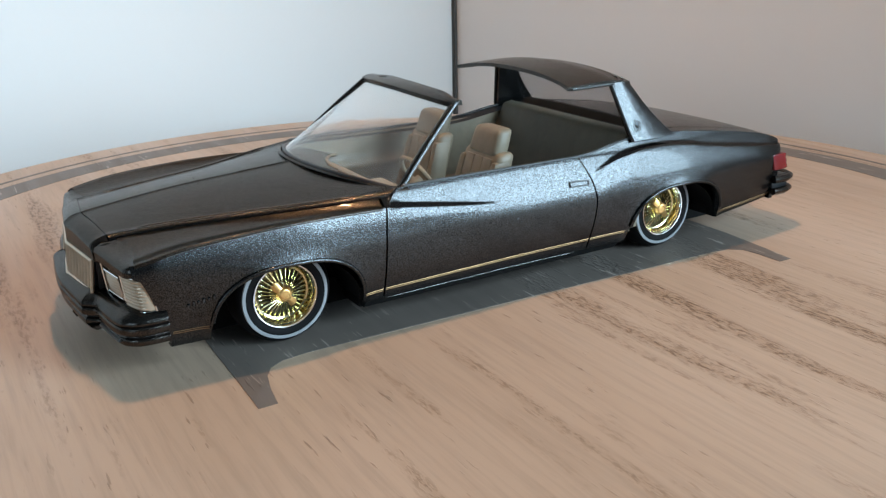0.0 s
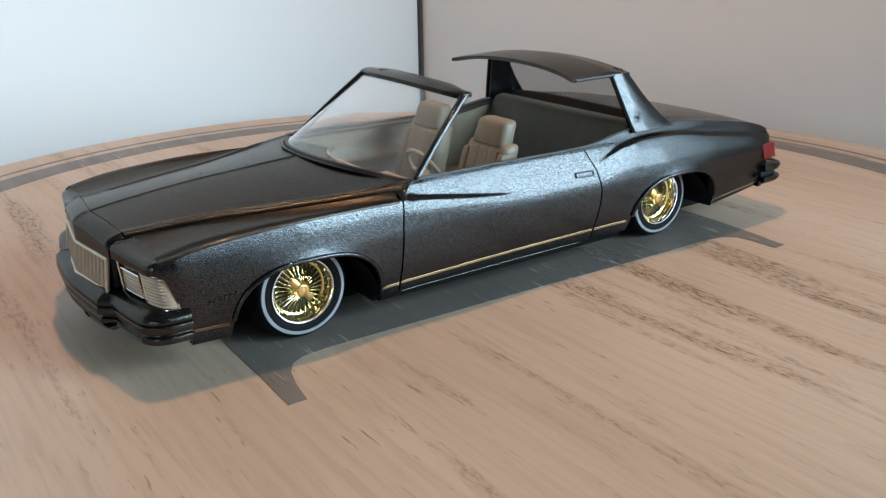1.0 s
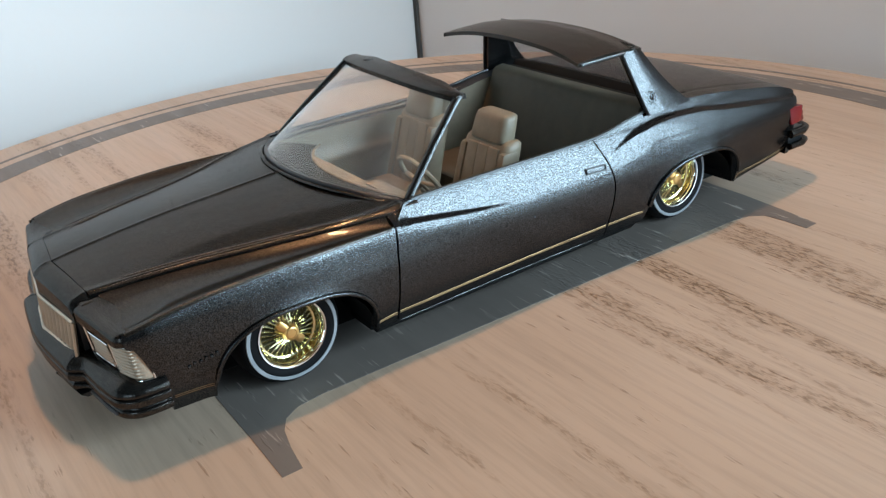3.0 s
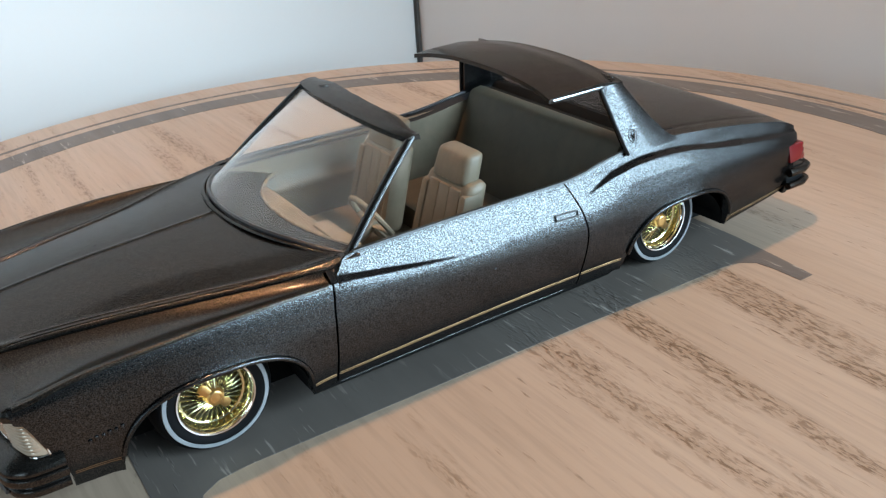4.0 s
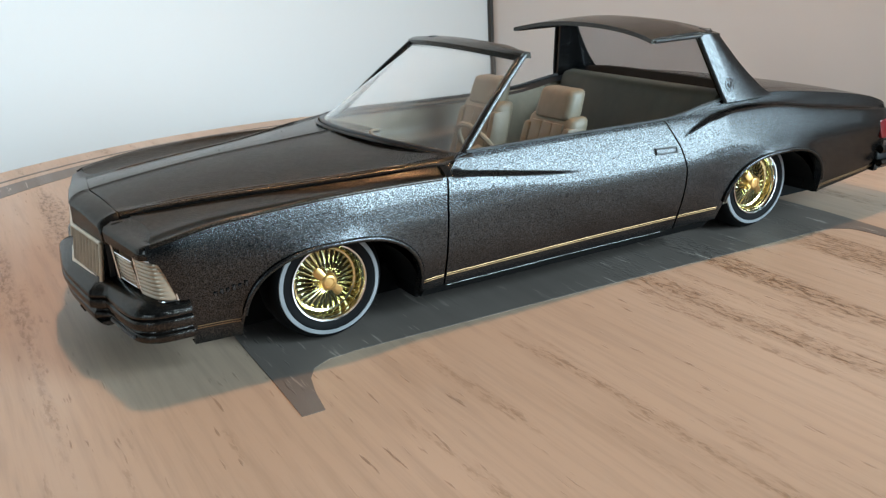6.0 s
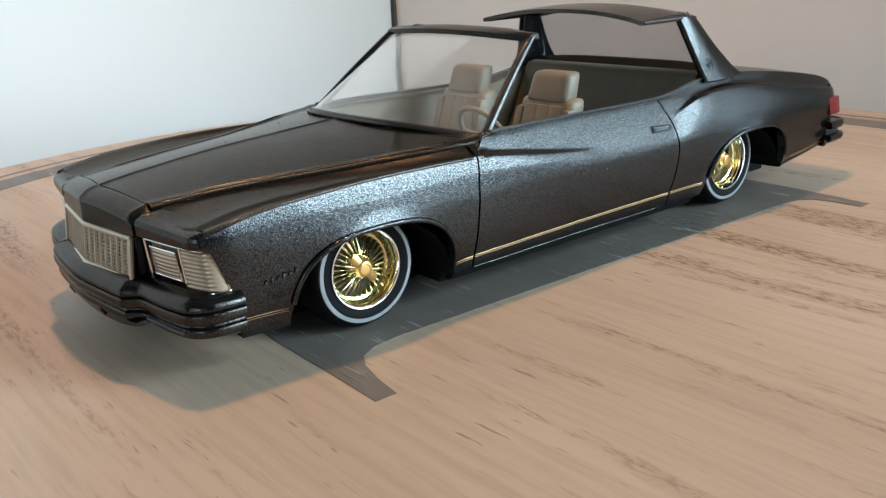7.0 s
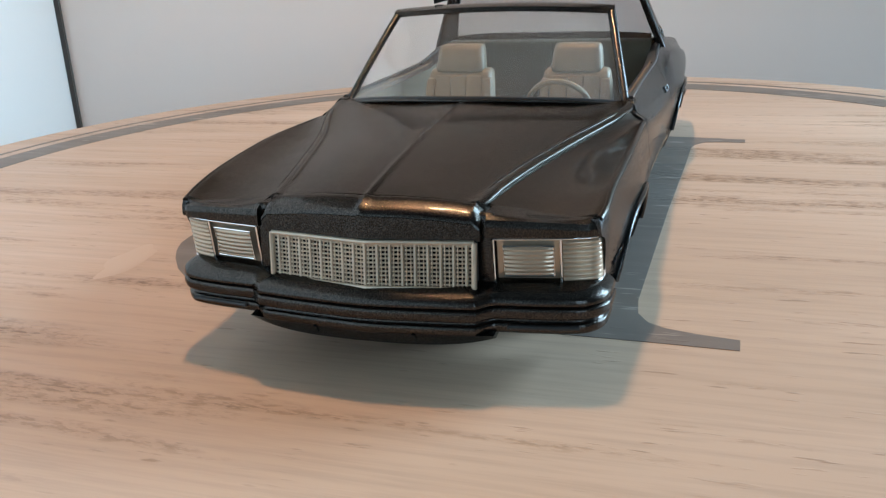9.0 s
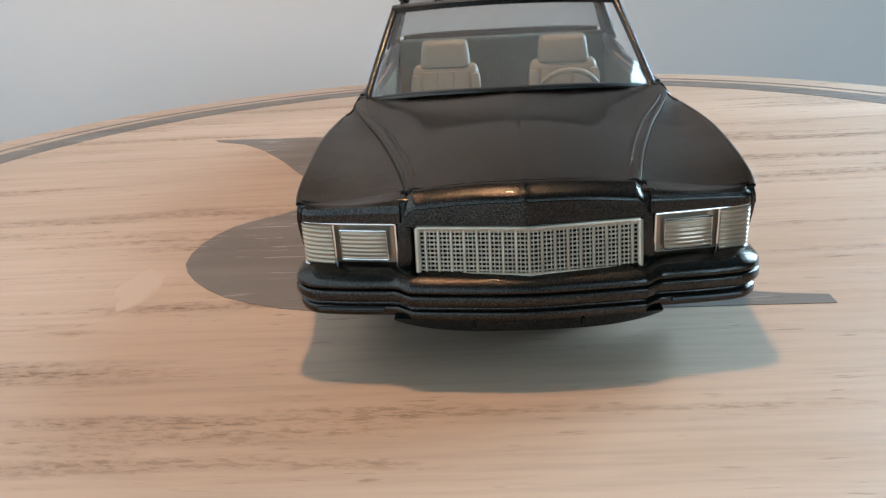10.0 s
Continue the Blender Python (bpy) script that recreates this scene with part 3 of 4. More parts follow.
# headlamps with their wrapped side lamps
def headlamp(s):
    unit = new("headlamp")
    unit.parent = car
    tagged(unit, "rectangular headlamp with chrome bezel and ribbed side lamp")

    def face(y, z, out=0.0):
        """On the lamp's front, which leans back to the side and wraps round the corner."""
        x = along(y, [(19, -93.3), (29, -91.5), (33.2, -90.1), (34.2, -89.0), (35.2, -86.6)]) + (23.6 - z) * 0.10
        return (x - out, s * min(y, 34.4), z)

    bm = bmesh.new()
    grid(bm, lambda u, v: face(mixed(19.3, 35.2, u), mixed(16.5, 23.6, v), -0.9), 30, 6)
    part("bezel_back", bm, LENS, unit)
    bm = bmesh.new()
    for z in (16.5, 23.6):
        tube(bm, [face(mixed(19.3, 35.1, i / 30), z, 0.05) for i in range(31)], 0.16, 0.16)
    for y in (19.3, 28.9, 35.0):
        tube(bm, [face(y, 16.5, 0.05), face(y, 23.6, 0.05)], 0.20)
    part("bezel", bm, CHROME, unit, "chrome bezel")
    bm = bmesh.new()
    ys = (20.7, 27.9)
    tube(bm, [face(ys[0], 17.8, 0.1), face(ys[1], 17.8, 0.1), face(ys[1], 22.5, 0.1), face(ys[0], 22.5, 0.1)], 0.19, 0.19, 6, closed=True)
    part("inner_bezel", bm, CHROME, unit)
    bm = bmesh.new()
    grid(bm, lambda u, v: face(mixed(ys[0], ys[1], u), mixed(17.8, 22.5, v), 0.05 + 0.9 * math.sin(math.pi * u) ** 0.5 * math.sin(math.pi * v) ** 0.5 * 0.5 + 0.07 * math.sin(v * 44)), 12, 60)
    part("lens", bm, LENS, unit, "cream ribbed headlamp lens")
    bm = bmesh.new()
    grid(bm, lambda u, v: face(mixed(29.2, 35.15, u), mixed(16.8, 23.3, v), 0.0 + 0.28 * abs(math.sin(v * math.pi * 9))), 20, 90)
    part("side_lens", bm, LENS, unit, "ribbed wrap-round side lamp")


for s in (-1, 1):
    headlamp(s)

# front bumper, a stepped section swept along its bent line
bumper = new("front_bumper")
bumper.parent = car
tagged(bumper, "dark stepped front bumper with a pointed middle")
line = [(0, -99.9), (8.5, -99.3), (16.5, -98.4), (18.0, -97.8), (19.6, -96.2), (21.0, -95.8), (27, -95.2), (32.0, -94.2), (34.2, -92.8), (35.6, -90.6), (36.0, -88.0), (36.0, -84.6)]
line = [(-y, x) for y, x in reversed(line[1:])] + line
section = [(4.5, 17.1), (3.0, 16.8), (1.5, 16.2), (0.5, 15.5), (0.15, 14.9), (0.15, 14.35), (0.55, 14.08), (0.1, 13.8), (0.0, 13.3), (0.05, 12.6), (0.35, 12.2), (1.15, 11.9), (1.0, 11.45), (0.6, 11.1), (0.6, 10.2), (1.0, 9.7), (2.4, 9.4), (4.0, 9.4)]


def dense(points, n):
    """The same line with n steps between its points, rounded."""
    first, second = ([(i, p[k]) for i, p in enumerate(points)] for k in (0, 1))
    return [(along(i / n, first), along(i / n, second)) for i in range((len(points) - 1) * n + 1)]


line, section = dense(line, 4), dense(section, 3)
bm = bmesh.new()
cols = []
for i, (y, x) in enumerate(line):
    a, b = line[max(i - 1, 0)], line[min(i + 1, len(line) - 1)]
    inward = Vector((b[0] - a[0], -(b[1] - a[1]))).normalized()
    cols.append([bm.verts.new((x + inward.x * d, y + inward.y * d, z)) for d, z in section])
for a, b in zip(cols, cols[1:]):
    for j in range(len(section) - 1):
        bm.faces.new((a[j], b[j], b[j + 1], a[j + 1]))
for col in (cols[0], cols[-1]):
    bm.faces.new(col)
part("bumper_bar", bm, SMOOTH, bumper)
for s in (-1, 1):
    # black rods laid on the bar for the shade inside its slots
    bm = bmesh.new()
    tube(bm, [(x + 0.35, s * y, 10.85) for x, y in ((-95.7, 21.6), (-95.3, 25), (-94.8, 29), (-94.2, 32))], 0.35, 0.40, 8)
    part("slot", bm, GASKET, bumper)
    bm = bmesh.new()
    tube(bm, [(-98.7, s * 8, 9.9), (-98.3, s * 8, 9.2), (-98.0, s * 8, 8.5)], 0.24, 0.24, 6)
    part("valance_rib", bm, PAINT, bumper)
bm = bmesh.new()
slab(bm, lambda u, v: (-98.9 + (abs(u - 0.5) * 2) ** 2 * 1.8 + v * 1.1, mixed(-20, 20, u), mixed(10, 7.7, v) + 1.5 * (abs(u - 0.5) * 2) ** 4 * v), 40, 6, lambda u, v: (3, 0, 0.2))
part("valance", bm, PAINT, bumper, "dark lower apron")

# deck, tail, rear bumper and lamps
bm = bmesh.new()


def deck(u, v):
    x = mixed(53, 99.2, u)
    e = half(x, roof_line(x)) - 0.1
    y = mixed(-e, e, v)
    t = abs(y) / e
    return (x, y, roof_line(x) + 0.02 + 0.9 * (1 - t**3) - 0.25 * math.exp(-((t - 0.86) / 0.012) ** 2))


slab(bm, deck, 44, 90, lambda u, v: (0, 0, -0.8))
part("trunk_lid", bm, SMOOTH, car, "dark smooth boot lid")
bm = bmesh.new()
slab(bm, lambda u, v: (98.5 + 1.6 * math.sin(math.pi * v) - 3.0 * (abs(u - 0.5) * 2) ** 8 * 0.3, mixed(-33.2, 33.2, u), mixed(9.6, 27.0, v)), 30, 16, lambda u, v: (-1.5, 0, 0))
part("tail_panel", bm, PAINT, car)
for s in (-1, 1):
    bm = bmesh.new()
    box(bm, 95.6, 101.6, min(s * 22, s * 35.2), max(s * 22, s * 34.9), 18.6, 23.6, 0.5)
    for k in range(3):
        box(bm, 96.2, 102.2, min(s * 22.6, s * 34.9), max(s * 22.6, s * 34.9), 18.7 + k * 1.7, 19.9 + k * 1.7, 0.25)
    for v in bm.verts:
        v.co.x -= (v.co.z - 18) * 0.34
        v.co.y -= s * max(0.0, v.co.x - 98) * 0.15
    part("tail_lamp", bm, RED, car, "red ribbed tail lamp")
rear = new("rear_bumper")
rear.parent = car
tagged(rear, "dark double-railed rear bumper")
for z, r in ((15.6, 1.15), (12.0, 1.0)):
    bm = bmesh.new()
    pts = [(96.0, -34.6), (101.5, -34.7), (104.3, -33.6), (105.6, -31), (106.0, -20), (106.2, 0), (106.0, 20), (105.6, 31), (104.3, 33.6), (101.5, 34.7), (96.0, 34.6)]
    tube(bm, [(x, y, z) for x, y in pts], 1.0, r, 10)
    part("rail", bm, SMOOTH, rear)
bm = bmesh.new()
box(bm, 97, 103.6, -33.4, 33.4, 10.0, 16.5, 0.5)
part("bumper_core", bm, GASKET, rear)

# windscreen: frame, glass, gasket and the bar across its top
def screen(u, v, out=0.0):
    """u across from the driver's side, v up."""
    k = 2 * u - 1
    yb, yt = 30.4 * k, 24.9 * k
    xb, zb = cowl(yb) + 0.5, 34.4 - 3.0 * abs(k) ** 2.5
    xt, zt = -12.4 + 3.2 * abs(k) ** 2.4 + 0.8 * k, 49.4 - 1.1 * abs(k) ** 2
    bow = 0.3 * math.sin(math.pi * v)
    return (mixed(xb, xt, v) - bow * 0.6 - out * 0.6, mixed(yb, yt, v), mixed(zb, zt, v) + bow * 0.7 + out * 0.8)


bm = bmesh.new()
slab(bm, lambda u, v: screen(mixed(0.01, 0.99, u), mixed(0.0, 0.99, v)), 36, 18, lambda u, v: (0.28, 0, -0.38))
glass = part("windscreen", bm, GLASS, car, "clear slightly scuffed windscreen")
glass.visible_shadow = False
for k in (0, 1):
    bm = bmesh.new()
    tube(bm, [screen(k, mixed(-0.02, 1.02, i / 16), 0.1) for i in range(17)], 0.95, 0.80, 10)
    part("screen_pillar", bm, PAINT, car)
    bm = bmesh.new()
    s = 2 * k - 1
    tube(bm, [tuple(a + b for a, b in zip(screen(k, mixed(0.0, 1.02, i / 16), 0.5), (0.9, s * 0.35, 0.0))) for i in range(17)], 0.42, 0.42, 8)
    part("pillar_trim", bm, BEAD, car)
bm = bmesh.new()
tube(bm, [screen(i / 40, 0.0, 0.1) for i in range(41)], 0.50, 0.50, 8)
part("screen_gasket", bm, GASKET, car, "black gasket along the foot of the windscreen")
bm = bmesh.new()
tube(bm, [tuple(a + b for a, b in zip(screen(i / 40, 0.0), (-1.3, 0, -0.15))) for i in range(41)], 0.42, 0.42, 8)
part("cowl_lip", bm, SMOOTH, car)
bm = bmesh.new()


def top_bar(u, v):
    x, y, z = screen(u, 1.0)
    wob = 0.35 * noise.noise(Vector((y * 0.35, v * 2, 3)))
    k = 2 * u - 1
    return (x - 0.9 + v * (6.4 - 3.0 * ease(0.55, 1.0, abs(k)) + 0.9 * k + (wob if v > 0.5 else 0)), y * 1.03, z + 0.55 + 0.9 * v - 0.5 * v * v + 0.2 * math.sin(math.pi * v))


slab(bm, top_bar, 40, 8, lambda u, v: (0.2, 0, -1.25))
part("screen_header", bm, SMOOTH, car, "flat bar across the windscreen with a rough sawn rear edge")
bm = bmesh.new()
box(bm, -9.0, -7.2, 13.8, 15.8, 49.6, 50.3, 0.3)
part("header_nub", bm, SMOOTH, car)

# rear roof section with its pillars and back window
bm = bmesh.new()


def roof(u, v):
    y = mixed(-26.6, 26.6, v)
    k = abs(y) / 26.6
    x = mixed(24.4 - 1.2 * k**6, 44.0, u)
    z = 52.3 - 2.5 * k**2.2 - 0.9 * ease(0.65, 1.0, u) - 0.6 * (1 - u) ** 3
    return (x, y, z)


slab(bm, roof, 30, 50, lambda u, v: (0, 0, -1.0))
part("roof_panel", bm, SMOOTH, car, "short rear roof section with a cut front edge")
bm = bmesh.new()
slab(bm, lambda u, v: (along(v, [(0, 50.2), (0.5, 46.6), (1, 42.6)]) + 0.8 * (1 - (2 * u - 1) ** 2), mixed(-1, 1, u) * mixed(29.6, 25.0, v), mixed(36.3, 50.0, v)), 16, 12, lambda u, v: (-0.5, 0, 0))
back_glass = part("rear_window", bm, SMOKED, car, "smoky clear rear window")
back_glass.visible_shadow = False
for s in (-1, 1):
    bm = bmesh.new()

    def pillar(u, v):
        xf = along(v, [(0, 41.2), (0.12, 40.6), (1, 37.6)])
        xr = along(v, [(0, 57.0), (0.12, 54.2), (0.5, 48.8), (1, 43.4)])
        return (mixed(xf, xr, u), s * (mixed(32.3, 26.5, v) + 0.5 * math.sin(math.pi * u) - 0.5 * u * (1 - v)), mixed(34.0, 49.0, v))

    slab(bm, pillar, 16, 26, lambda u, v: (0, -s * 1.6, 0))
    part("roof_pillar", bm, PAINT, car)
    bm = bmesh.new()
    tube(bm, [(mixed(24.5, 38.5, i / 12), s * 26.4, mixed(48.6, 48.7, i / 12)) for i in range(13)], 0.5, 0.45, 8)
    tube(bm, [(along(v, [(0, 41.0), (0.12, 40.4), (1, 37.4)]), s * (mixed(32.2, 26.4, v) + 0.1), mixed(34.0, 48.8, v)) for v in (0, 0.06, 0.12, 0.3, 0.5, 0.7, 0.9, 1.0)], 0.4, 0.4, 8)
    part("window_frame", bm, GASKET, car, "dark frame of the side opening")
    bm = bmesh.new()
    tube(bm, [(mixed(24.2, 38.2, i / 12), s * 26.75, mixed(48.85, 48.95, i / 12)) for i in range(13)], 0.10, 0.10, 6)
    part("drip_edge", bm, CHROME, car, "thin bright drip edge")
    bm = bmesh.new()
    shield = [(-0.75, 1.0), (0.0, 1.5), (0.75, 1.0), (0.8, -0.1), (0.5, -0.9), (0.0, -1.45), (-0.5, -0.9), (-0.8, -0.1)]
    tube(bm, [(43.2 + x, s * (31.55 - 0.38 * z), 37.8 + z) for x, z in shield], 0.12, 0.12, 6, closed=True)
    box(bm, 43.0, 43.4, min(s * 31.3, s * 31.75), max(s * 31.3, s * 31.75), 37.2, 38.4, 0.1, 1)
    part("emblem", bm, PAINT, car, "small raised shield emblem")
    # belt edge of the open cabin
    bm = bmesh.new()
    tube(bm, [(x, s * (half(x, roof_line(x)) - 0.35), roof_line(x) + 0.05) for x in [mixed(-28, 41, i / 30) for i in range(31)]], 0.5, 0.35, 8)
    part("belt_trim", bm, GASKET, car, "dark trim along the top of the door")
    # the ledge between the body side and the cabin
    bm = bmesh.new()
    grid(bm, lambda u, v: (mixed(-30, 60, u), s * mixed(half(mixed(-30, 60, u), roof_line(mixed(-30, 60, u))) - 0.1, 28.6, v), roof_line(mixed(-30, 60, u)) - 0.1 - 1.2 * v), 30, 3)
    part("door_ledge", bm, GASKET, car)
    # the slope from the foot of the pillar down to the door's front corner
    bm = bmesh.new()

    def corner(u, v):
        x = mixed(-34.4, -26.5, u)
        return (x, s * mixed(half(x, roof_line(x)) + 0.02, 30.2, v), mixed(roof_line(x) + 0.03, max(roof_line(x), 31.9), v ** 0.8))

    grid(bm, corner, 24, 8)
    part("pillar_foot", bm, PAINT, car)
    # handle and badge
    bm = bmesh.new()
    for x0, x1, dz in ((18.0, 23.9, 0.55), (18.0, 23.9, -0.55)):
        tube(bm, [(x, s * (half(x, 26.1 + dz) + 0.10), 26.35 + dz - (x - 18) * 0.05) for x in (18.0, 19.5, 21, 22.5, 23.9)], 0.20, 0.22, 8)
    for x in (18.0, 23.9):
        tube(bm, [(x, s * (half(x, 26.1 + dz) + 0.10), 26.35 + dz - (x - 18) * 0.05) for dz in (-0.55, 0, 0.55)], 0.20, 0.22, 8)
    part("door_handle", bm, GASKET, car)
    bm = bmesh.new()
    for i in range(6):
        x = -80.6 + i * 1.05
        zc = 16.3 + i * 0.17
        box(bm, x, x + 0.62, s * half(x, zc) - 0.05 if s > 0 else -half(x, zc) - 0.34, s * half(x, zc) + 0.34 if s > 0 else -half(x, zc) + 0.05, zc - 0.35, zc + 0.4 + 0.2 * (i % 2), 0.1, 1)
    part("badge", bm, PAINT, car, "small raised badge of plain bars")
# dark ledge between the foot of the windscreen and the dashboard
bm = bmesh.new()
slab(bm, lambda u, v: (cowl(mixed(-30, 30, u)) + 0.2 + v * 12.0, mixed(-30, 30, u) * (1 - 0.02 * v), 33.6 - 3.0 * abs(2 * u - 1) ** 2.5 - v * 4.0 + 0.15 * noise.noise(Vector((u * 30, v * 3, 1)))), 40, 5, lambda u, v: (0, 0, -0.5))
part("cowl_ledge", bm, SMOOTH, car)
bm = bmesh.new()
tube(bm, [(cowl(y) + 12.3 + 0.5 * noise.noise(Vector((y * 0.8, 0, 5))), y * 0.98, 29.7 - 3.0 * abs(y / 30) ** 2.5 + 0.4 * noise.noise(Vector((y * 0.9, 4, 1)))) for y in [mixed(-29.5, 29.5, i / 60) for i in range(61)]], 0.4, 0.3, 6)
part("ledge_edge", bm, BEIGE, car, "rough pale edge of the dashboard cover")

# cabin
cabin = new("interior")
cabin.parent = car
tagged(cabin, "plain beige moulded interior")
bm = bmesh.new()
box(bm, -34, 44, -29.6, 29.6, 7.7, 9.4, 0.3)
box(bm, -26, 24, -4.2, 4.2, 9.0, 14.0, 1.2)
part("cabin_floor", bm, BEIGE, cabin)
for s in (-1, 1):
    bm = bmesh.new()
    slab(bm, lambda u, v: (mixed(-33, 46, u), s * (29.4 + 0.4 * v - 1.6 * math.exp(-((v - 0.60) / 0.09) ** 2) * ease(0.03, 0.1, u) * (1 - ease(0.60, 0.68, u))), mixed(9, 31.8 + 1.6 * ease(0.7, 1, u), v)), 50, 40, lambda u, v: (0, s * 0.6, 0))
    part("door_card", bm, BEIGE, cabin, "beige door panel with an arm rest")
bm = bmesh.new()
slab(bm, lambda u, v: (along(v, [(0, -20), (0.2, -22.0), (0.55, -21.4), (0.75, -23), (1, -33)]), mixed(-29.2, 29.2, u), along(v, [(0, 12), (0.2, 18), (0.55, 24.5), (0.75, 27.2), (1, 28.4)]) - 0.6 * abs(2 * u - 1) ** 3), 30, 30, lambda u, v: (-3, 0, -0.4))
part("dashboard", bm, BEIGE, cabin)
bm = bmesh.new()
box(bm, -24.5, -20.6, -21.5, -6, 23.6, 28.2, 0.9)
part("instrument_hood", bm, BEIGE, cabin)
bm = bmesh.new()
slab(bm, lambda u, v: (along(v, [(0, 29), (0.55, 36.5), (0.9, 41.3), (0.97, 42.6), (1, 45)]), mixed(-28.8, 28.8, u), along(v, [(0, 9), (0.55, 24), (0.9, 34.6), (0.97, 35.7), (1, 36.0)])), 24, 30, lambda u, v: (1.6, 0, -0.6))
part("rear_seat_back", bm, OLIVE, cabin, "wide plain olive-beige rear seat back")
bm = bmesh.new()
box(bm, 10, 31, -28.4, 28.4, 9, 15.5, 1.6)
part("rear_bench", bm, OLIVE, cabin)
bm = bmesh.new()
slab(bm, lambda u, v: (mixed(44.5, 60, u), mixed(-28, 28, v), mixed(35.6, 34.6, u)), 8, 8, lambda u, v: (0, 0, -0.6))
part("parcel_shelf", bm, BLACK, cabin)
bm = bmesh.new()
slab(bm, lambda u, v: (mixed(47.5, 49.5, v), mixed(-28.2, 28.2, u), mixed(34.8, 37.2 - 0.8 * abs(2 * u - 1) ** 4, v)), 24, 4, lambda u, v: (1.2, 0, 0.2))
part("rear_window_sill", bm, BLACK, cabin, "black sill under the rear window opening")

wheel = new("steering_wheel")
wheel.parent = car
tagged(wheel, "beige three-spoke steering wheel")
hubp = Vector((-13.8, -14.0, 28.0))
ax = Vector((0.86, 0, 0.50)).normalized()
e1, e2 = Vector((0, 1, 0)), ax.cross(Vector((0, 1, 0))).normalized()
bm = bmesh.new()
tube(bm, [tuple(hubp + (e1 * math.cos(2 * math.pi * i / 40) + e2 * math.sin(2 * math.pi * i / 40)) * 6.9) for i in range(40)], 0.62, 0.62, 8, closed=True)
part("rim", bm, BEIGE, wheel)
for a in (0.0, math.pi, math.pi * 1.5):
    bm = bmesh.new()
    tube(bm, [tuple(hubp - ax * 0.8), tuple(hubp + (e1 * math.cos(a) + e2 * math.sin(a)) * 6.7)], 0.75, 0.4, 8)
    part("spoke", bm, BEIGE, wheel)
bm = bmesh.new()
tube(bm, [tuple(hubp + ax * 0.3), tuple(hubp - ax * 12)], 1.3, 1.3, 12)
part("column", bm, BEIGE, wheel)


def seat(y):
    unit = new("bucket_seat")
    unit.parent = car
    tagged(unit, "beige bucket seat with a tall headrest")
    bm = bmesh.new()
    box(bm, -19, 2, y - 9.4, y + 9.4, 9, 16.2, 2.0, 3)
    part("cushion", bm, BEIGE, unit)
    bm = bmesh.new()
    box(bm, -1.5, 4.0, y - 9.0, y + 9.0, 13, 33.5, 2.0, 3)
    box(bm, -2.3, 3.0, y - 9.3, y - 6.6, 14, 31.5, 1.2, 2)
    box(bm, -2.3, 3.0, y + 6.6, y + 9.3, 14, 31.5, 1.2, 2)
    for k in (-4.3, 0, 4.3):
        box(bm, -2.0, 1, y + k - 2.14, y + k + 2.14, 15, 32, 0.45, 2)
    for v in bm.verts:
        v.co.x += (v.co.z - 13) * 0.30
        v.co.y = y + (v.co.y - y) * (1 - 0.10 * ease(22, 33, v.co.z))
    part("backrest", bm, BEIGE, unit)
    bm = bmesh.new()
    box(bm, -1.4, 3.4, y - 6.2, y + 6.2, 32.4, 40.5, 1.7, 3)
    for v in bm.verts:
        v.co.x += (v.co.z - 13) * 0.28
        v.co.z = 32.4 + (v.co.z - 32.4) * 0.84
        v.co.y = y + (v.co.y - y) * (1 - 0.12 * ease(34, 41, v.co.z))
    part("headrest", bm, BEIGE, unit)
    for k in (-2.1, 2.1):
        bm = bmesh.new()
        lathe(bm, [(0.01, 0.4), (0.55, 0.3), (0.6, 0.0), (0.01, 0.0)], 10)
        for v in bm.verts:
            v.co = Vector((3.4 - v.co.y, y + k + v.co.x, 28.8 + v.co.z * 1.6))
        part("button", bm, BEIGE, unit)


for y in (-14.6, 14.6):
    seat(y)


# small specks caught in the paint
for x, z in ((-3.0, 27.6), (6.5, 26.6), (-21.0, 27.2), (1.5, 20.5)):
    bm = bmesh.new()
    bmesh.ops.create_icosphere(bm, subdivisions=1, radius=0.24)
    for v in bm.verts:
        v.co = Vector((x + v.co.x * 1.4, -half(x, z) + v.co.y * 0.7, z + v.co.z))
    part("paint_speck", bm, GASKET, car)
for x, y in ((-66.0, 4.0), (-49.0, 13.0)):
    bm = bmesh.new()
    bmesh.ops.create_icosphere(bm, subdivisions=1, radius=0.2)
    for v in bm.verts:
        v.co += Vector((x, y, hood_z(x, y)))
    part("paint_speck", bm, GASKET, car)


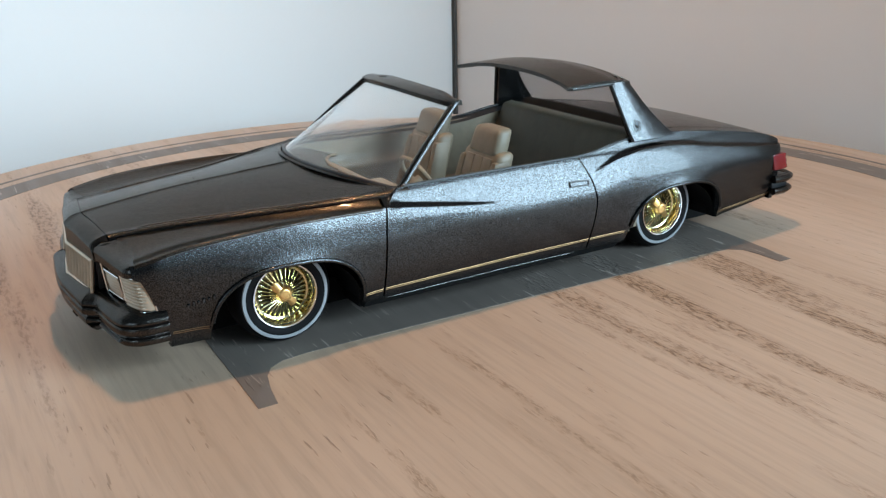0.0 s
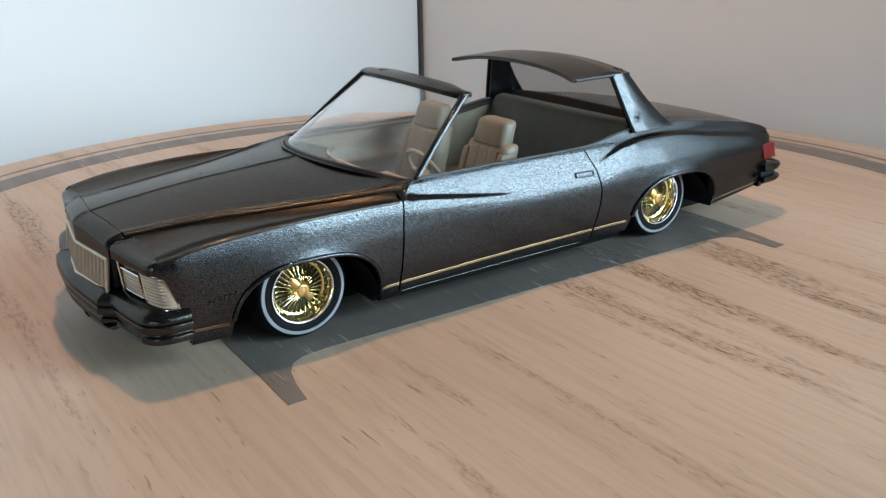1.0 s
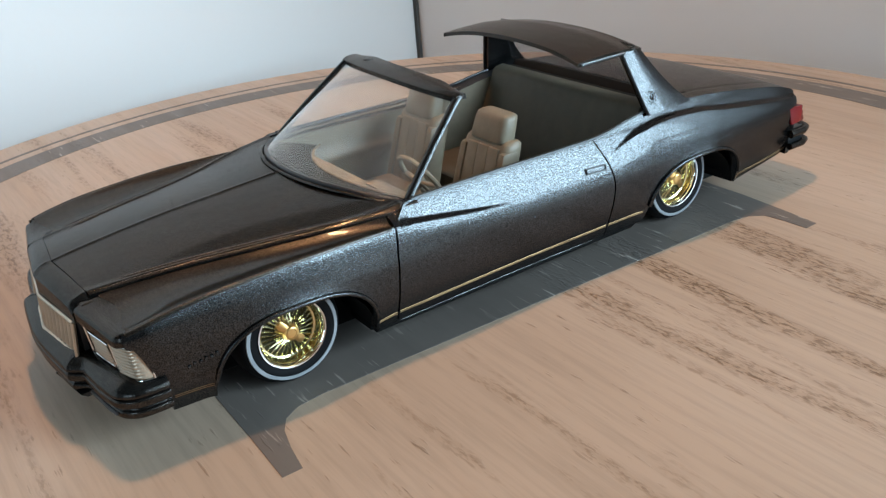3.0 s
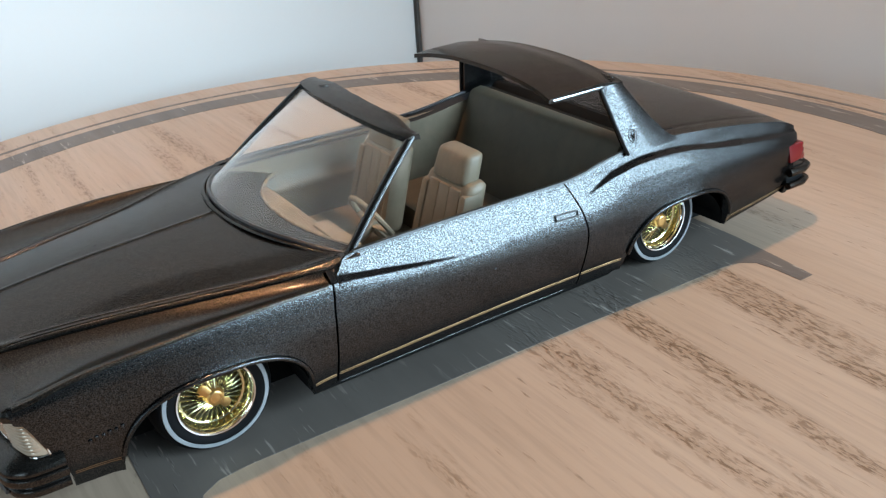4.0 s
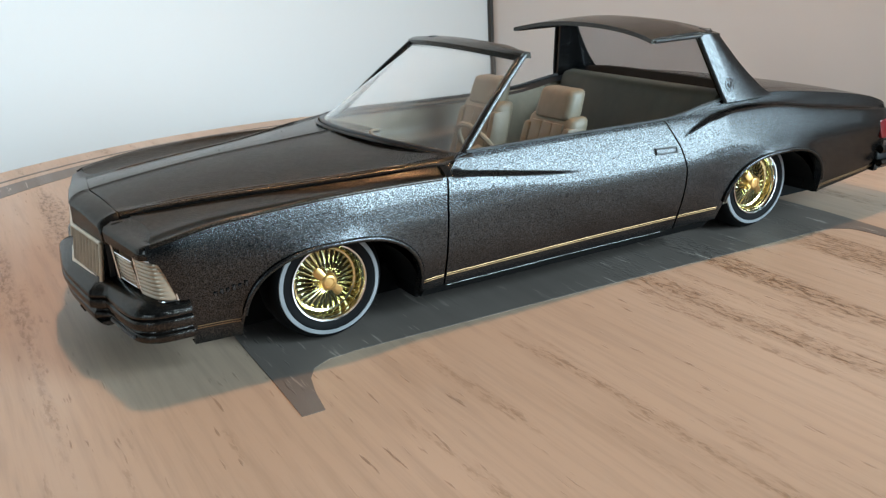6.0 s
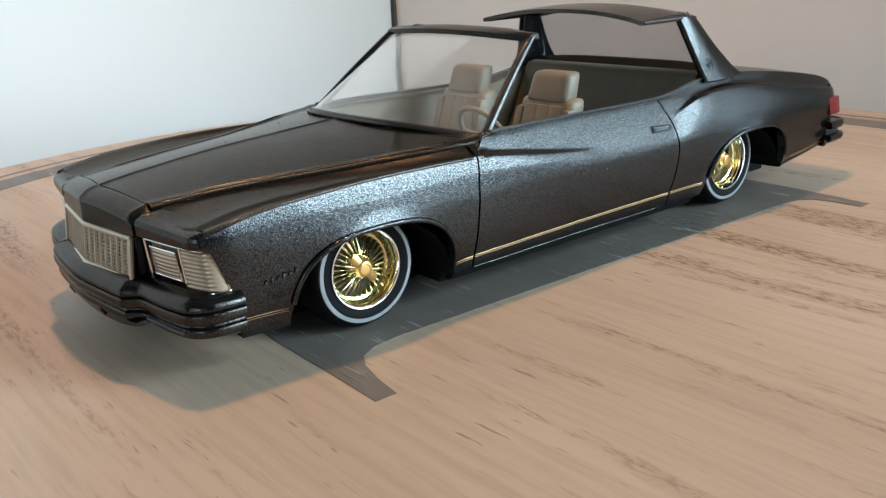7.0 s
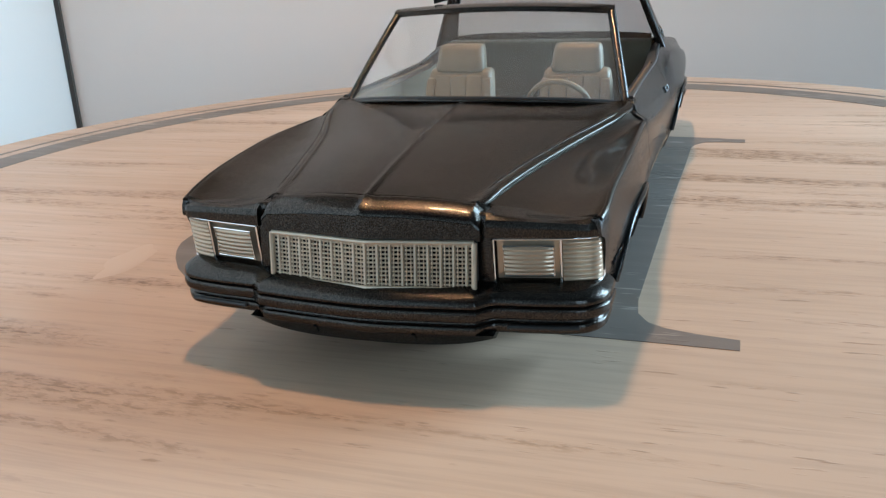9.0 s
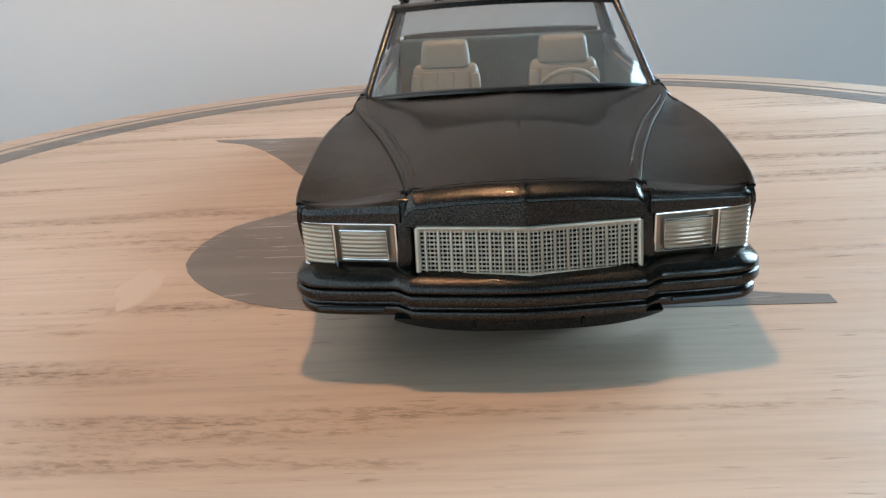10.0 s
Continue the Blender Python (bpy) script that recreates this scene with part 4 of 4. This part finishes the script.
# ---- wheels ----
def wire_wheel(x, y, s):
    """s: the side its face looks to; the axle runs along y."""
    unit = new("wheel")
    unit.parent = car
    unit.matrix_local = pose(x * MM, y * MM, 11.6 * MM, 0, 0, 0 if s < 0 else 180)
    tagged(unit, "gold wire wheel on a thin whitewall tyre")
    # face towards -y
    bm = bmesh.new()
    lathe(bm, [(7.3, 0.8), (7.6, 0.1), (8.6, -0.35), (9.8, -0.32), (10.6, 0.2), (11.3, 1.5), (11.55, 3.0), (11.6, 5.0), (11.5, 7.0), (11.0, 8.5), (9.4, 9.2), (7.0, 9.2)], 64)
    tyre = part("tyre", bm, RUBBER, unit)
    bm = bmesh.new()
    lathe(bm, [(9.25, -0.30), (9.3, -0.46), (10.0, -0.36), (10.1, -0.14)], 64)
    part("whitewall", bm, WHITEWALL, tyre, "narrow white band")
    bm = bmesh.new()
    lathe(bm, [(7.55, 0.6), (7.65, 0.0), (7.5, -0.28), (7.2, -0.22), (7.0, 0.15), (6.85, 0.7)], 64)
    rim = part("rim", bm, CHROME, unit, "polished bright rim lip")
    bm = bmesh.new()
    lathe(bm, [(6.85, 0.7), (6.6, 1.1), (6.5, 1.9), (6.3, 2.25), (5.9, 2.4), (5.75, 2.75), (5.7, 3.4)], 64)
    part("dish", bm, GOLD, rim)
    # plate coloured dark, so the gaps between the spokes hold shade
    bm = bmesh.new()
    lathe(bm, [(5.75, 3.35), (3.0, 3.9), (0.01, 4.0)], 48)
    part("back_plate", bm, SHADED_GOLD, rim, "plate coloured dark for the shade behind the spokes")
    n = 30
    for i in range(2 * n):
        a = math.pi * i / n
        front = i % 2
        bm = bmesh.new()
        c, t = Vector((math.cos(a), 0, math.sin(a))), Vector((-math.sin(a), 0, math.cos(a)))
        rows = []
        for r, h, w in ((1.6, 0.75, 0.10), (3.4, 1.5, 0.16), (5.95, 2.35, 0.21)) if front else ((1.8, 2.0, 0.07), (5.8, 2.75, 0.14)):
            rows.append([bm.verts.new(c * r + t * q * w + Vector((0, h + d, 0))) for q, d in ((-1, 0.0), (0, -0.14), (1, 0.0), (0, 0.16))])
        for p, q in zip(rows, rows[1:]):
            for k in range(4):
                bm.faces.new((p[k], p[(k + 1) % 4], q[(k + 1) % 4], q[k]))
        part("spoke", bm, GOLD, rim, smooth=False)
    bm = bmesh.new()
    lathe(bm, [(2.0, 4.4), (2.0, 1.7), (1.85, 0.9), (1.65, 0.4), (1.55, 0.1), (1.3, -0.08), (0.95, -0.08), (0.85, 0.05), (0.01, 0.02)], 32)
    hub = part("hub", bm, COPPER, unit, "brushed gold hub")
    bm = bmesh.new()
    for a in (radians(-48), radians(132)):
        rows = []
        for r, w, h in ((0.6, 0.75, 0.15), (1.6, 0.75, 0.25), (2.8, 0.95, 0.45), (3.5, 0.75, 0.6)):
            c, t = Vector((math.cos(a), 0, math.sin(a))), Vector((-math.sin(a), 0, math.cos(a)))
            rows.append([bm.verts.new(c * r + t * q * w + Vector((0, h + d, 0))) for q, d in ((-1, 0.15), (0, -0.12), (1, 0.15), (1, 0.5), (-1, 0.5))])
        for p, q in zip(rows, rows[1:]):
            for k in range(5):
                bm.faces.new((p[k], p[(k + 1) % 5], q[(k + 1) % 5], q[k]))
        bm.faces.new(rows[0])
        bm.faces.new(rows[-1])
    part("knock_off", bm, COPPER, hub, "two-eared spinner")


for x, y in ((-57.6, 29.7), (57.2, 28.3)):
    for s in (-1, 1):
        wire_wheel(x, s * y, s)
